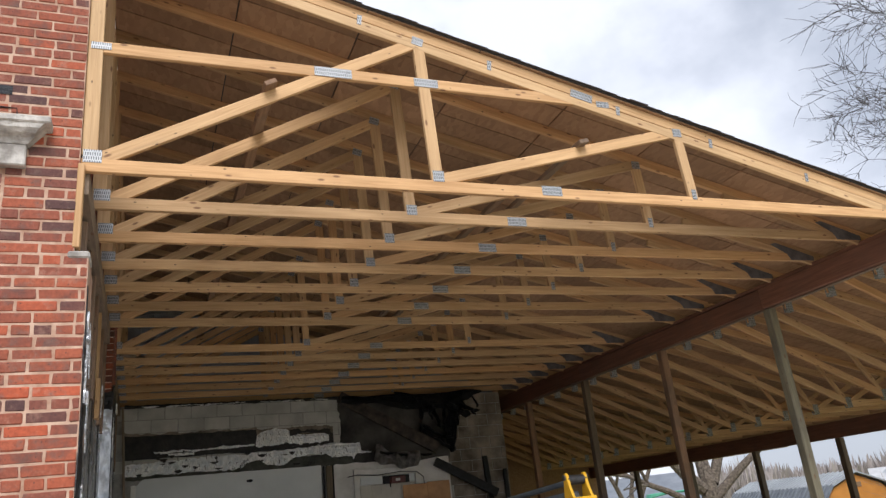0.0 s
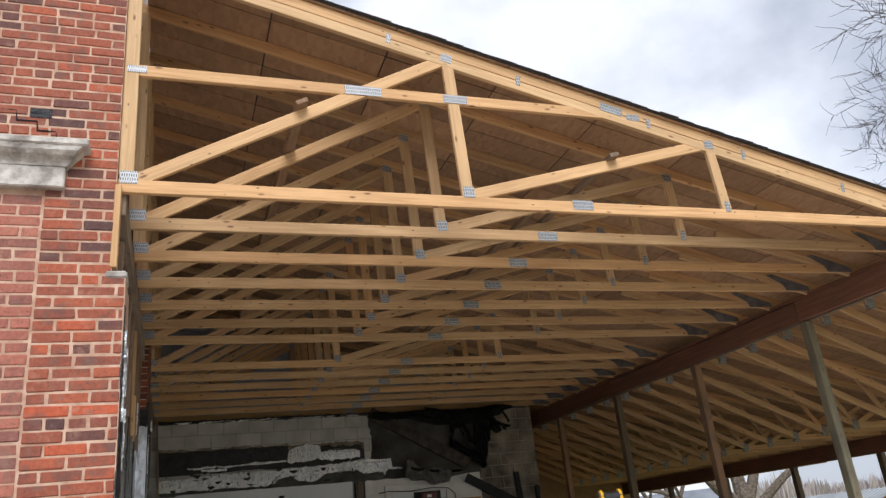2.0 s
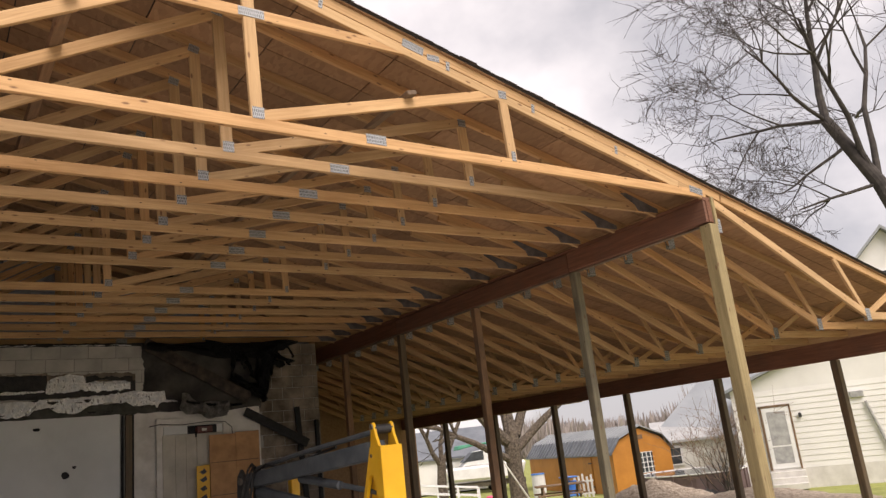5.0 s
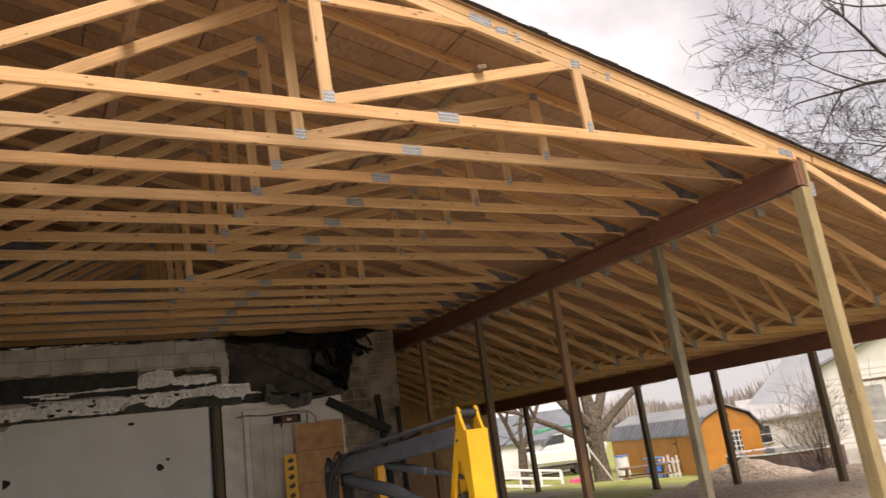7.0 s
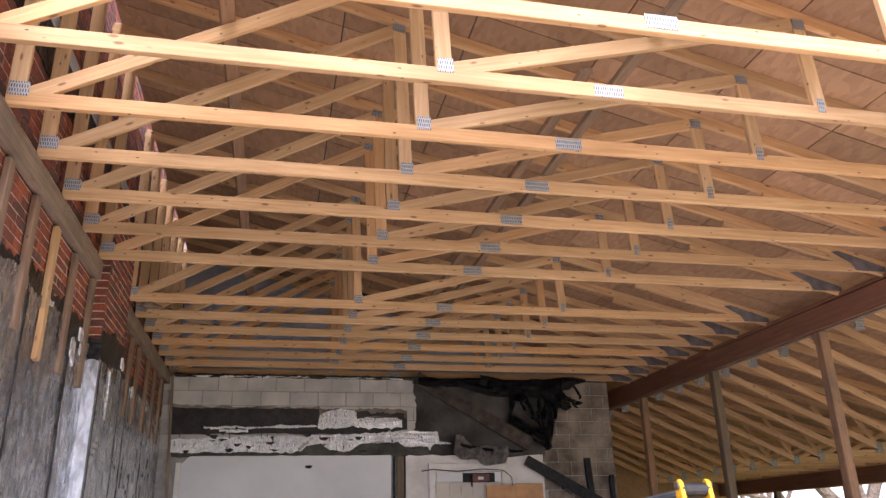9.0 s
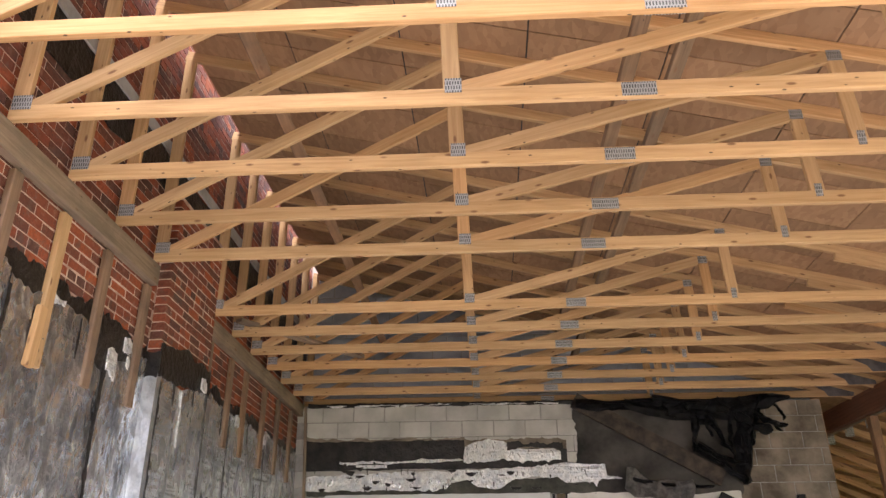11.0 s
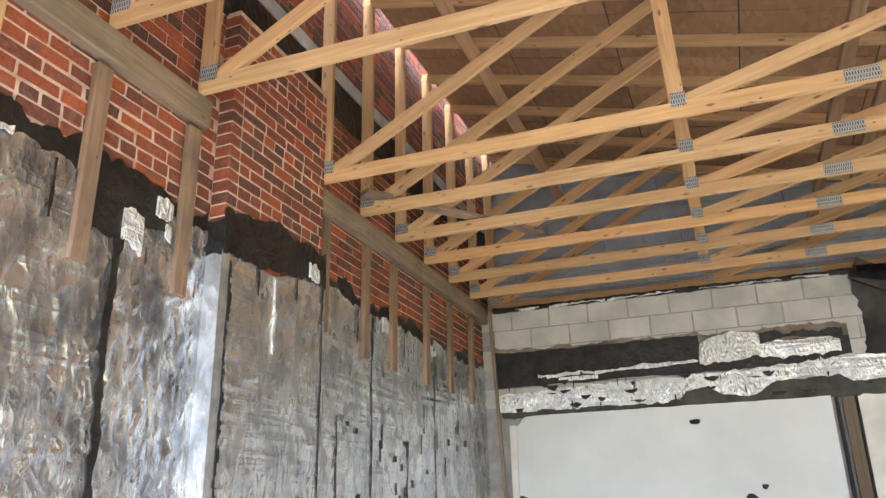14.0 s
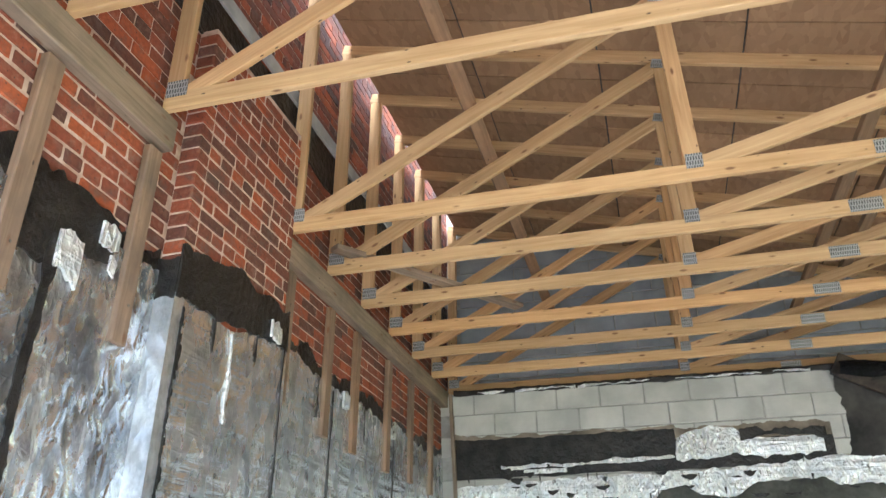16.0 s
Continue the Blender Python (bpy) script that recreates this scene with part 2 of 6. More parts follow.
M_GLASS_DARK = plain("dark_window", (0.03, 0.035, 0.04), (0.07, 0.08, 0.09), 0.12, 2)
M_YELLOW = plain("yellow_machine_paint", (0.68, 0.36, 0.012), (0.78, 0.44, 0.02), 0.42, 3)
M_GREY_PAINT = plain("blue_grey_machine_paint", (0.055, 0.065, 0.075), (0.10, 0.112, 0.125), 0.45, 5)
M_STEEL = plain("worn_steel", (0.10, 0.085, 0.07), (0.22, 0.19, 0.16), 0.45, 9, 0.7)
M_BARK = plain("tree_bark", (0.05, 0.038, 0.029), (0.17, 0.135, 0.10), 0.95, 11, bump_s=0.8, bump_scale=14, bump_d=0.05)
M_TWIG = plain("bare_twigs", (0.035, 0.030, 0.028), (0.075, 0.064, 0.057), 0.95, 5)
# distance haze is put into this paler wood tone
M_WOODS = plain("hazed_bare_woods", (0.23, 0.195, 0.175), (0.34, 0.30, 0.275), 1.0, 0.12, lo=0.4, hi=0.6)
M_DIRT = plain("gravelly_dirt", (0.32, 0.25, 0.19), (0.62, 0.52, 0.41), 0.95, 14, bump_s=1.0, bump_scale=26, bump_d=0.07)
M_POOL = plain("brown_pool_wall", (0.10, 0.065, 0.065), (0.15, 0.10, 0.10), 0.5, 2)
M_WHITE_METAL = plain("white_enamel", (0.70, 0.70, 0.69), (0.80, 0.80, 0.79), 0.4, 3)
M_BLUE = plain("blue_plastic", (0.03, 0.16, 0.52), (0.05, 0.22, 0.62), 0.4, 3)
M_PINK = plain("pink_plastic", (0.70, 0.07, 0.16), (0.78, 0.10, 0.22), 0.4, 3)
M_GREEN = plain("green_canvas", (0.05, 0.26, 0.17), (0.09, 0.34, 0.23), 0.6, 3)
M_HAZARD = plain("black_print", (0.02, 0.02, 0.02), (0.04, 0.04, 0.04), 0.5, 3)


def crease_tex(n, l, vec, scale):
    t = n.new("ShaderNodeTexNoise")
    t.noise_type = "RIDGED_MULTIFRACTAL"
    for k, val in (("Scale", scale), ("Detail", 3.0), ("Roughness", 0.5), ("Lacunarity", 2.2), ("Offset", 0.9), ("Gain", 1.6), ("Distortion", 0.3)):
        t.inputs[k].default_value = val
    l.new(vec, t.inputs["Vector"])
    return t.outputs["Fac"]


def foil_material(name, dark, light, streaks, relief, smooth, scale=1.0, blotch=0.35, metal=0.85, crumpled=(0.30, 0.95)):
    """Aluminium facing: mottled grime, thin bright scratches, crease glints put into the colour, soft dents and level
    creases.
    """
    m, n, l, b = material(name, 0.3, 0.9)
    v = coords(n, l, world_space=True)
    g = noise_tex(n, l, v, 1.9 * scale, 4, 0.6)
    col = ramp(n, l, g, [(0.38, dark), (0.62, light)])
    tall = n.new("ShaderNodeMapping")
    tall.inputs["Scale"].default_value = (1.0, 1.0, 0.55)
    l.new(v, tall.inputs["Vector"])
    mott = noise_tex(n, l, tall.outputs["Vector"], 7.0 * scale, 5, 0.66)
    col = mixed(n, l, 1.0, col, ramp(n, l, mott, [(0.40, grey(blotch)), (0.54, grey(1.0))]), "MULTIPLY")
    sm = n.new("ShaderNodeMapping")
    sm.inputs["Scale"].default_value = (9, 9, 1.1)
    sm.inputs["Rotation"].default_value = (0.12, 0, 0)
    l.new(v, sm.inputs["Vector"])
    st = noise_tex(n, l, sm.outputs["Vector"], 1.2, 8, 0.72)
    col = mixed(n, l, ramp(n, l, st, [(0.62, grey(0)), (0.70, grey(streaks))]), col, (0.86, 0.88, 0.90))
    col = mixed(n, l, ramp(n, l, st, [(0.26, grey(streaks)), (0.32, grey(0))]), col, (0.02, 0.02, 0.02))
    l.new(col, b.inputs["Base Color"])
    l.new(ramp(n, l, mott, [(0.38, grey(smooth + 0.24)), (0.60, grey(smooth))]), b.inputs["Roughness"])
    b.inputs["Metallic"].default_value = metal
    fl = noise_tex(n, l, tall.outputs["Vector"], 34.0 * scale, 4, 0.7)
    big = noise_tex(n, l, v, 4.2 * scale, 4, 0.6)
    col = mixed(n, l, 1.0, col, ramp(n, l, big, [(0.40, (blotch, blotch + 0.03, blotch + 0.07)), (0.56, grey(1.0))]), "MULTIPLY")
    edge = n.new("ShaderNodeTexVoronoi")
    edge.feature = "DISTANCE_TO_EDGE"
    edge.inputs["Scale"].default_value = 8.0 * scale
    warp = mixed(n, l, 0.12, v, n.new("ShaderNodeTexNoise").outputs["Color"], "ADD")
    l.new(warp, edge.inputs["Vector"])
    # light caught on creases is put into the colour as near-white lines
    crease_glints = ramp(n, l, edge.outputs["Distance"], [(0.004, grey(0.28)), (0.016, grey(0))])
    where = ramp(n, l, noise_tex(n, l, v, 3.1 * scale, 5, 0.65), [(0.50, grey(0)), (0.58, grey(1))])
    col = mixed(n, l, mixed(n, l, 1.0, crease_glints, where, "MULTIPLY"), col, (0.93, 0.94, 0.96))
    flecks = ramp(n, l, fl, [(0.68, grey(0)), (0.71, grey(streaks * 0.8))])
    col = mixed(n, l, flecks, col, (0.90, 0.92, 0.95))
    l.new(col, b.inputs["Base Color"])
    hm = n.new("ShaderNodeMapping")
    hm.inputs["Scale"].default_value = (1.1, 1.1, 10.5)
    l.new(v, hm.inputs["Vector"])
    horiz = crease_tex(n, l, hm.outputs["Vector"], 1.3)
    crumple = crease_tex(n, l, tall.outputs["Vector"], 11.0 * scale)
    dents = noise_tex(n, l, v, 4.5 * scale, 2, 0.5)
    patchy = ramp(n, l, noise_tex(n, l, v, 0.9, 3), [(0.36, grey(crumpled[0])), (0.58, grey(crumpled[1]))])
    hh = mixed(n, l, patchy, horiz, crumple)
    hh = mixed(n, l, 0.3, hh, dents)
    hh = mixed(n, l, 0.05, hh, fl)
    bump(n, l, b, hh, relief, 0.05)
    return m


# M_FOIL_WALL, on the near boards, is darker than M_FOIL_FAR
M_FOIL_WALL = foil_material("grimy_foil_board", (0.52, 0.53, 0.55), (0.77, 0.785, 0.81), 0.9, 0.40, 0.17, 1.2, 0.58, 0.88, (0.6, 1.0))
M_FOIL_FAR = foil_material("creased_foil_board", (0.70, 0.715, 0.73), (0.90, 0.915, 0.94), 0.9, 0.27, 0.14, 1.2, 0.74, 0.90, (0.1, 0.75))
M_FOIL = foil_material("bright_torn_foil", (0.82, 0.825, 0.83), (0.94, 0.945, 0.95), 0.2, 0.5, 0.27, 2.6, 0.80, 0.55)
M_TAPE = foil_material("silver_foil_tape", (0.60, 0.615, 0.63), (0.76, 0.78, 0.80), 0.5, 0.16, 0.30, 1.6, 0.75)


def block_material():
    m, n, l, b = material("painted_concrete_block", 0.9)
    v = coords(n, l, world_space=True)
    col = ramp(n, l, noise_tex(n, l, v, 3.0, 5), [(0.35, (0.40, 0.39, 0.362)), (0.65, (0.55, 0.535, 0.50))])
    col = mixed(n, l, 1.0, col, ramp(n, l, random_value(n), [(0, grey(0.85)), (1, grey(1))]), "MULTIPLY")
    l.new(col, b.inputs["Base Color"])
    bump(n, l, b, noise_tex(n, l, v, 70, 4), 0.4, 0.006)
    return m


M_BLOCK = block_material()
M_BLOCK_UP = plain("blue_grey_block", (0.24, 0.26, 0.28), (0.34, 0.36, 0.38), 0.9, 2.5)
M_BLOCK_JOINT = plain("block_mortar", (0.24, 0.235, 0.22), (0.36, 0.35, 0.33), 0.95, 9)
M_SOOT_BLOCK = plain("sooty_block", (0.013, 0.012, 0.0115), (0.085, 0.078, 0.070), 0.9, 1.8)


def panel_material():
    m, n, l, b = material("white_board_panel", 0.55)
    v = coords(n, l, world_space=True)
    col = ramp(n, l, noise_tex(n, l, v, 1.4, 6, 0.6), [(0.3, (0.55, 0.57, 0.562)), (0.7, (0.66, 0.68, 0.672))])
    sp = ramp(n, l, noise_tex(n, l, v, 5.0, 7, 0.75), [(0.70, grey(0)), (0.76, grey(0.5))])
    col = mixed(n, l, sp, col, (0.25, 0.25, 0.24))
    l.new(col, b.inputs["Base Color"])
    bump(n, l, b, noise_tex(n, l, v, 40, 3), 0.08, 0.003)
    return m


M_PANEL = panel_material()


def ground_material():
    m, n, l, b = material("yard_ground", 0.95)
    v = coords(n, l, world_space=True)
    dirt = ramp(n, l, noise_tex(n, l, v, 1.1, 8, 0.65), [(0.3, (0.31, 0.265, 0.22)), (0.7, (0.48, 0.42, 0.355))])
    grass = ramp(n, l, noise_tex(n, l, v, 0.9, 8, 0.7), [(0.3, (0.18, 0.20, 0.045)), (0.55, (0.31, 0.33, 0.09)), (0.75, (0.42, 0.37, 0.17))])
    sep = n.new("ShaderNodeSeparateXYZ")
    l.new(v, sep.inputs[0])
    add = n.new("ShaderNodeMath")
    add.operation = "MULTIPLY_ADD"
    add.inputs[1].default_value = 0.085
    l.new(sep.outputs["X"], add.inputs[0])
    l.new(noise_tex(n, l, v, 0.22, 5), add.inputs[2])
    half = n.new("ShaderNodeMath")
    half.operation = "DIVIDE"
    half.inputs[1].default_value = 3.0
    l.new(add.outputs[0], half.inputs[0])
    fac = ramp(n, l, half.outputs[0], [(0.44, grey(0)), (0.50, grey(1))])
    col = mixed(n, l, fac, dirt, grass)
    l.new(col, b.inputs["Base Color"])
    bump(n, l, b, noise_tex(n, l, v, 25, 5), 0.6, 0.03)
    return m


M_GROUND = ground_material()
M_BLOCK_STAIN = plain("stained_block", (0.085, 0.068, 0.05), (0.27, 0.225, 0.175), 0.9, 3.0)
M_CHAR_PLANK = plain("charred_plank", (0.012, 0.010, 0.009), (0.075, 0.055, 0.042), 0.8, 7, bump_s=0.6, bump_scale=25, bump_d=0.01)


# ---- builders ----
def thing(name, loc=(0, 0, 0), label="", category="", group="", kind="", rz=0.0):
    ob = new(name)
    ob.matrix_basis = pose(*loc, 0, 0, rz)
    return tagged(ob, label, category, group, kind)


def finish(bm, name, mat):
    me = bpy.data.meshes.new(name)
    bm.normal_update()
    bm.to_mesh(me)
    bm.free()
    me.materials.append(mat)
    return me


def part(name, bm, mat, parent, label="", m=None):
    """One mesh object under a thing or a part."""
    ob = new(name, finish(bm, name, mat) if isinstance(bm, bmesh.types.BMesh) else bm)
    ob.parent = parent
    if m is not None:
        ob.matrix_basis = m
    return tagged(ob, label)


def solid(name, bm, mat, label="", category="", kind="", group="", m=None):
    ob = new(name, finish(bm, name, mat) if isinstance(bm, bmesh.types.BMesh) else bm)
    if m is not None:
        ob.matrix_basis = m
    return tagged(ob, label, category, group, kind)


def box(x0, y0, z0, x1, y1, z1, bevel=0.0, bm=None):
    bm = bm or bmesh.new()
    vs = [bm.verts.new(p) for p in ((x0, y0, z0), (x1, y0, z0), (x1, y1, z0), (x0, y1, z0), (x0, y0, z1), (x1, y0, z1), (x1, y1, z1), (x0, y1, z1))]
    fs = [bm.faces.new([vs[i] for i in q]) for q in ((3, 2, 1, 0), (4, 5, 6, 7), (0, 1, 5, 4), (1, 2, 6, 5), (2, 3, 7, 6), (3, 0, 4, 7))]
    if bevel:
        es = {e for f in fs for e in f.edges}
        bmesh.ops.bevel(bm, geom=list(es), offset=bevel, segments=1, affect="EDGES", profile=0.5)
    return bm


BOX_CACHE = {}


def box_mesh(name, sx, sy, sz, mat, bevel=0.003):
    """A shared bevelled box, x from 0 to sx, y and z centred."""
    key = (name, round(sx, 3), round(sy, 3), round(sz, 3), mat.name)
    if key not in BOX_CACHE:
        BOX_CACHE[key] = finish(box(0, -sy / 2, -sz / 2, sx, sy / 2, sz / 2, bevel), name, mat)
    return BOX_CACHE[key]


def along(p, q, up=(0, 0, 1)):
    """A pose at p with x towards q and z as near to up as can be."""
    p, q = Vector(p), Vector(q)
    x = (q - p).normalized()
    y = Vector(up).cross(x)
    if y.length < 1e-4:
        y = Vector((0, 1, 0))
    y.normalize()
    z = x.cross(y)
    return Matrix.Translation(p) @ Matrix((x, y, z)).transposed().to_4x4()


def board(parent, name, p, q, depth, thick, mat, label="", up=(0, 0, 1), bevel=0.004):
    """A sawn board from p to q; depth along its own z, thick along its own y."""
    ln = (Vector(q) - Vector(p)).length
    return part(name, box_mesh(name, ln, thick, depth, mat, bevel), mat, parent, label, along(p, q, up))


def tube(pts, radii, sides=8, bm=None, cap=True):
    bm = bm or bmesh.new()
    pts = [Vector(p) for p in pts]
    rings = []
    for i, p in enumerate(pts):
        d = (pts[min(i + 1, len(pts) - 1)] - pts[max(i - 1, 0)]).normalized()
        a = d.cross(Vector((0.31, 0.2, 0.93)))
        a = a.normalized() if a.length > 1e-3 else Vector((1, 0, 0))
        b = d.cross(a)
        rings.append([bm.verts.new(p + radii[i] * (math.cos(t) * a + math.sin(t) * b)) for t in (2 * math.pi * k / sides for k in range(sides))])
    for r0, r1 in zip(rings, rings[1:]):
        for k in range(sides):
            bm.faces.new((r0[k], r0[(k + 1) % sides], r1[(k + 1) % sides], r1[k]))
    if cap:
        bm.faces.new(rings[0][::-1])
        bm.faces.new(rings[-1])
    return bm


def prism(outline, axis, lo, hi, bevel=0.0):
    """An outline of (u, v) pushed from lo to hi along x, y or z."""
    bm = bmesh.new()

    def at(u, v, w):
        return {"x": (w, u, v), "y": (u, w, v), "z": (u, v, w)}[axis]
    a = [bm.verts.new(at(u, v, lo)) for u, v in outline]
    b = [bm.verts.new(at(u, v, hi)) for u, v in outline]
    bm.faces.new(a)
    bm.faces.new(b[::-1])
    for i in range(len(a)):
        j = (i + 1) % len(a)
        bm.faces.new((a[j], a[i], b[i], b[j]))
    bmesh.ops.recalc_face_normals(bm, faces=bm.faces)
    if bevel:
        bmesh.ops.bevel(bm, geom=list(bm.edges), offset=bevel, segments=1, affect="EDGES", profile=0.5)
    return bm


def ragged(u0, u1, low, high, step=0.03):
    """A ragged strip outline: low(u) and high(u) give its two edges."""
    n = max(2, int((u1 - u0) / step))
    us = [u0 + (u1 - u0) * i / n for i in range(n + 1)]
    return us, [low(u) for u in us], [max(high(u), low(u) + 0.004) for u in us]


def strip_mesh(us, lo, hi, place, depth):
    """A thin ragged sheet: place(u, v, w) puts a point, w from 0 to depth off the wall, with waves between the edges."""
    bm = bmesh.new()
    rows = 5
    front = []
    for i, u in enumerate(us):
        col = []
        for r in range(rows):
            v = lo[i] + (hi[i] - lo[i]) * r / (rows - 1)
            w = depth * (0.75 + 0.5 * noise.noise((u * 6, v * 9, 3.1)))
            if r in (0, rows - 1):
                w *= 0.8
            col.append(bm.verts.new(place(u, v, w)))
        back0, back1 = bm.verts.new(place(u, lo[i], -0.004)), bm.verts.new(place(u, hi[i], -0.004))
        front.append([back0, *col, back1])
    for a, b in zip(front, front[1:]):
        for r in range(len(a) - 1):
            bm.faces.new((a[r], b[r], b[r + 1], a[r + 1]))
    bm.faces.new(front[0])
    bm.faces.new(front[-1][::-1])
    bmesh.ops.recalc_face_normals(bm, faces=bm.faces)
    return bm


def wob(u, seed, amp, freq=3.0, octaves=3):
    return amp * sum(noise.noise((u * freq * 2 ** k, seed * 7.3, 0.5)) / 1.7 ** k for k in range(octaves))


# ---- the plan ----
STEP = 0.6096
CH_B, CH_T = 3.645, 3.734          # bottom chord, underside and top
CH = (CH_B + CH_T) / 2
SLOPE = 0.2528
BACK = 8.415                       # face of the lower back wall
BACK_UP = 8.70                     # face of the upper back wall
WALL_X = -0.13                     # face of the side wall's brick
BEAM_X = 7.0
OUT_X = 11.62


def node_z(x):
    return 5.4135 - SLOPE * x


# ---- ground and floor ----
def fall(x, y):
    d = max(x - 12.5, 0.0)
    e = max(-y - 12.0, 0.0)
    f = max(y - 13.0, 0.0)
    d = math.sqrt(d * d + e * e + f * f)
    t = min(d / 11.0, 1.0)
    return -1.1 * t * t * (3 - 2 * t)


def ground_mesh():
    ax = sorted({*np.arange(-20, 60, 2.0).tolist(), -900, -400, -150, -70, -40, 75, 100, 150, 300, 600, 1500})
    ay = sorted({*np.arange(-24, 56, 2.0).tolist(), -900, -400, -150, -70, -40, 75, 100, 150, 300, 600, 1500})
    verts = [(x, y, fall(x, y) + (0.05 * noise.noise((x * 0.3, y * 0.3, 1)) if x > 13 else 0.0)) for x in ax for y in ay]
    ny = len(ay)
    faces = [(i * ny + j, (i + 1) * ny + j, (i + 1) * ny + j + 1, i * ny + j + 1) for i in range(len(ax) - 1) for j in range(ny - 1)]
    me = bpy.data.meshes.new("ground")
    me.from_pydata(verts, [], faces)
    me.materials.append(M_GROUND)
    for p in me.polygons:
        p.use_smooth = True
    return me


tagged(new("ground", ground_mesh()), "dirt yard turning to grass away from the building", "ground", kind="structure")
solid("floor", box(-0.13, 0.1, -0.1, 7.15, BACK, 0.012, 0.01), M_CONCRETE, "bare grey concrete slab floor under the new roof", "floor", "structure")


# ---- roof: sheathing seen from below, shingles above ----
def roof_pt(x, y, off):
    return (x, y, node_z(x) + off)


def sheathing():
    verts, faces = [], []
    y_end = 14.0
    x_end = 12.05
    x = -0.02
    while x < x_end:
        x1 = min(x + 0.895, x_end)
        y = -0.30
        while y < y_end:
            ya, yb = max(y, -0.045), min(y + STEP, y_end)
            if yb - ya > 0.02:
                o = len(verts)
                g = 0.0055
                for off in (0.112, 0.124):
                    verts += [roof_pt(x + g, ya + g, off), roof_pt(x1 - g, ya + g, off), roof_pt(x1 - g, yb - g, off), roof_pt(x + g, yb - g, off)]
                faces += [(o + 3, o + 2, o + 1, o), (o + 4, o + 5, o + 6, o + 7), (o, o + 1, o + 5, o + 4), (o + 1, o + 2, o + 6, o + 5), (o + 2, o + 3, o + 7, o + 6), (o + 3, o, o + 4, o + 7)]
            y += STEP
        x = x1
    me = bpy.data.meshes.new("ceiling")
    me.from_pydata(verts, [], faces)
    me.materials.append(M_OSB)
    return me


tagged(new("ceiling", sheathing()), "bare brown wood-panel roof sheathing over the trusses", "ceiling", kind="structure")

roofing = thing("roofing", (0, 0, 5.5), "dark asphalt shingle roof with ragged gable edge", "roof", kind="structure")
rnd = random.Random(5)
felt = prism([(-0.02, node_z(-0.02) + 0.126 - 5.5), (12.08, node_z(12.08) + 0.126 - 5.5), (12.08, node_z(12.08) + 0.130 - 5.5), (-0.02, node_z(-0.02) + 0.130 - 5.5)], "y", -0.05, 14.0)
part("underlay", felt, M_SHINGLE, roofing)
for i in range(86):
    x = -0.015 + i * 0.142
    y0 = -0.066 - rnd.random() * 0.008 - (0.008 if rnd.random() < 0.15 else 0)
    bm = bmesh.new()
    pr = [roof_pt(x, y0, 0.131 + 0.002 * rnd.random()), roof_pt(x + 0.17, y0, 0.134 + 0.003 * rnd.random())]
    z = -5.5
    vs = [bm.verts.new((p[0], yy, p[2] + z + t)) for yy in (y0, 14.02) for p in pr for t in (0, 0.004)]
    for q in ((0, 2, 3, 1), (4, 5, 7, 6), (0, 1, 5, 4), (2, 6, 7, 3), (1, 3, 7, 5), (0, 4, 6, 2)):
        bm.faces.new([vs[k] for k in q])
    part("shingle_course", bm, M_SHINGLE, roofing)


# ---- main trusses ----
X_L = -0.062
X_H = 6.99


def plate(parent, x, z, w, h, tilt=0.0, thick=0.019):
    me = box_mesh("plate", w, 0.0025, h, M_PLATE, 0.0)
    for side in (-1, 1):
        m = pose(x, side * (thick + 0.0015), z) @ pose(0, 0, 0, 0, tilt, 0) @ pose(-w / 2, 0, 0)
        part("plate", me, M_PLATE, parent, m=m)


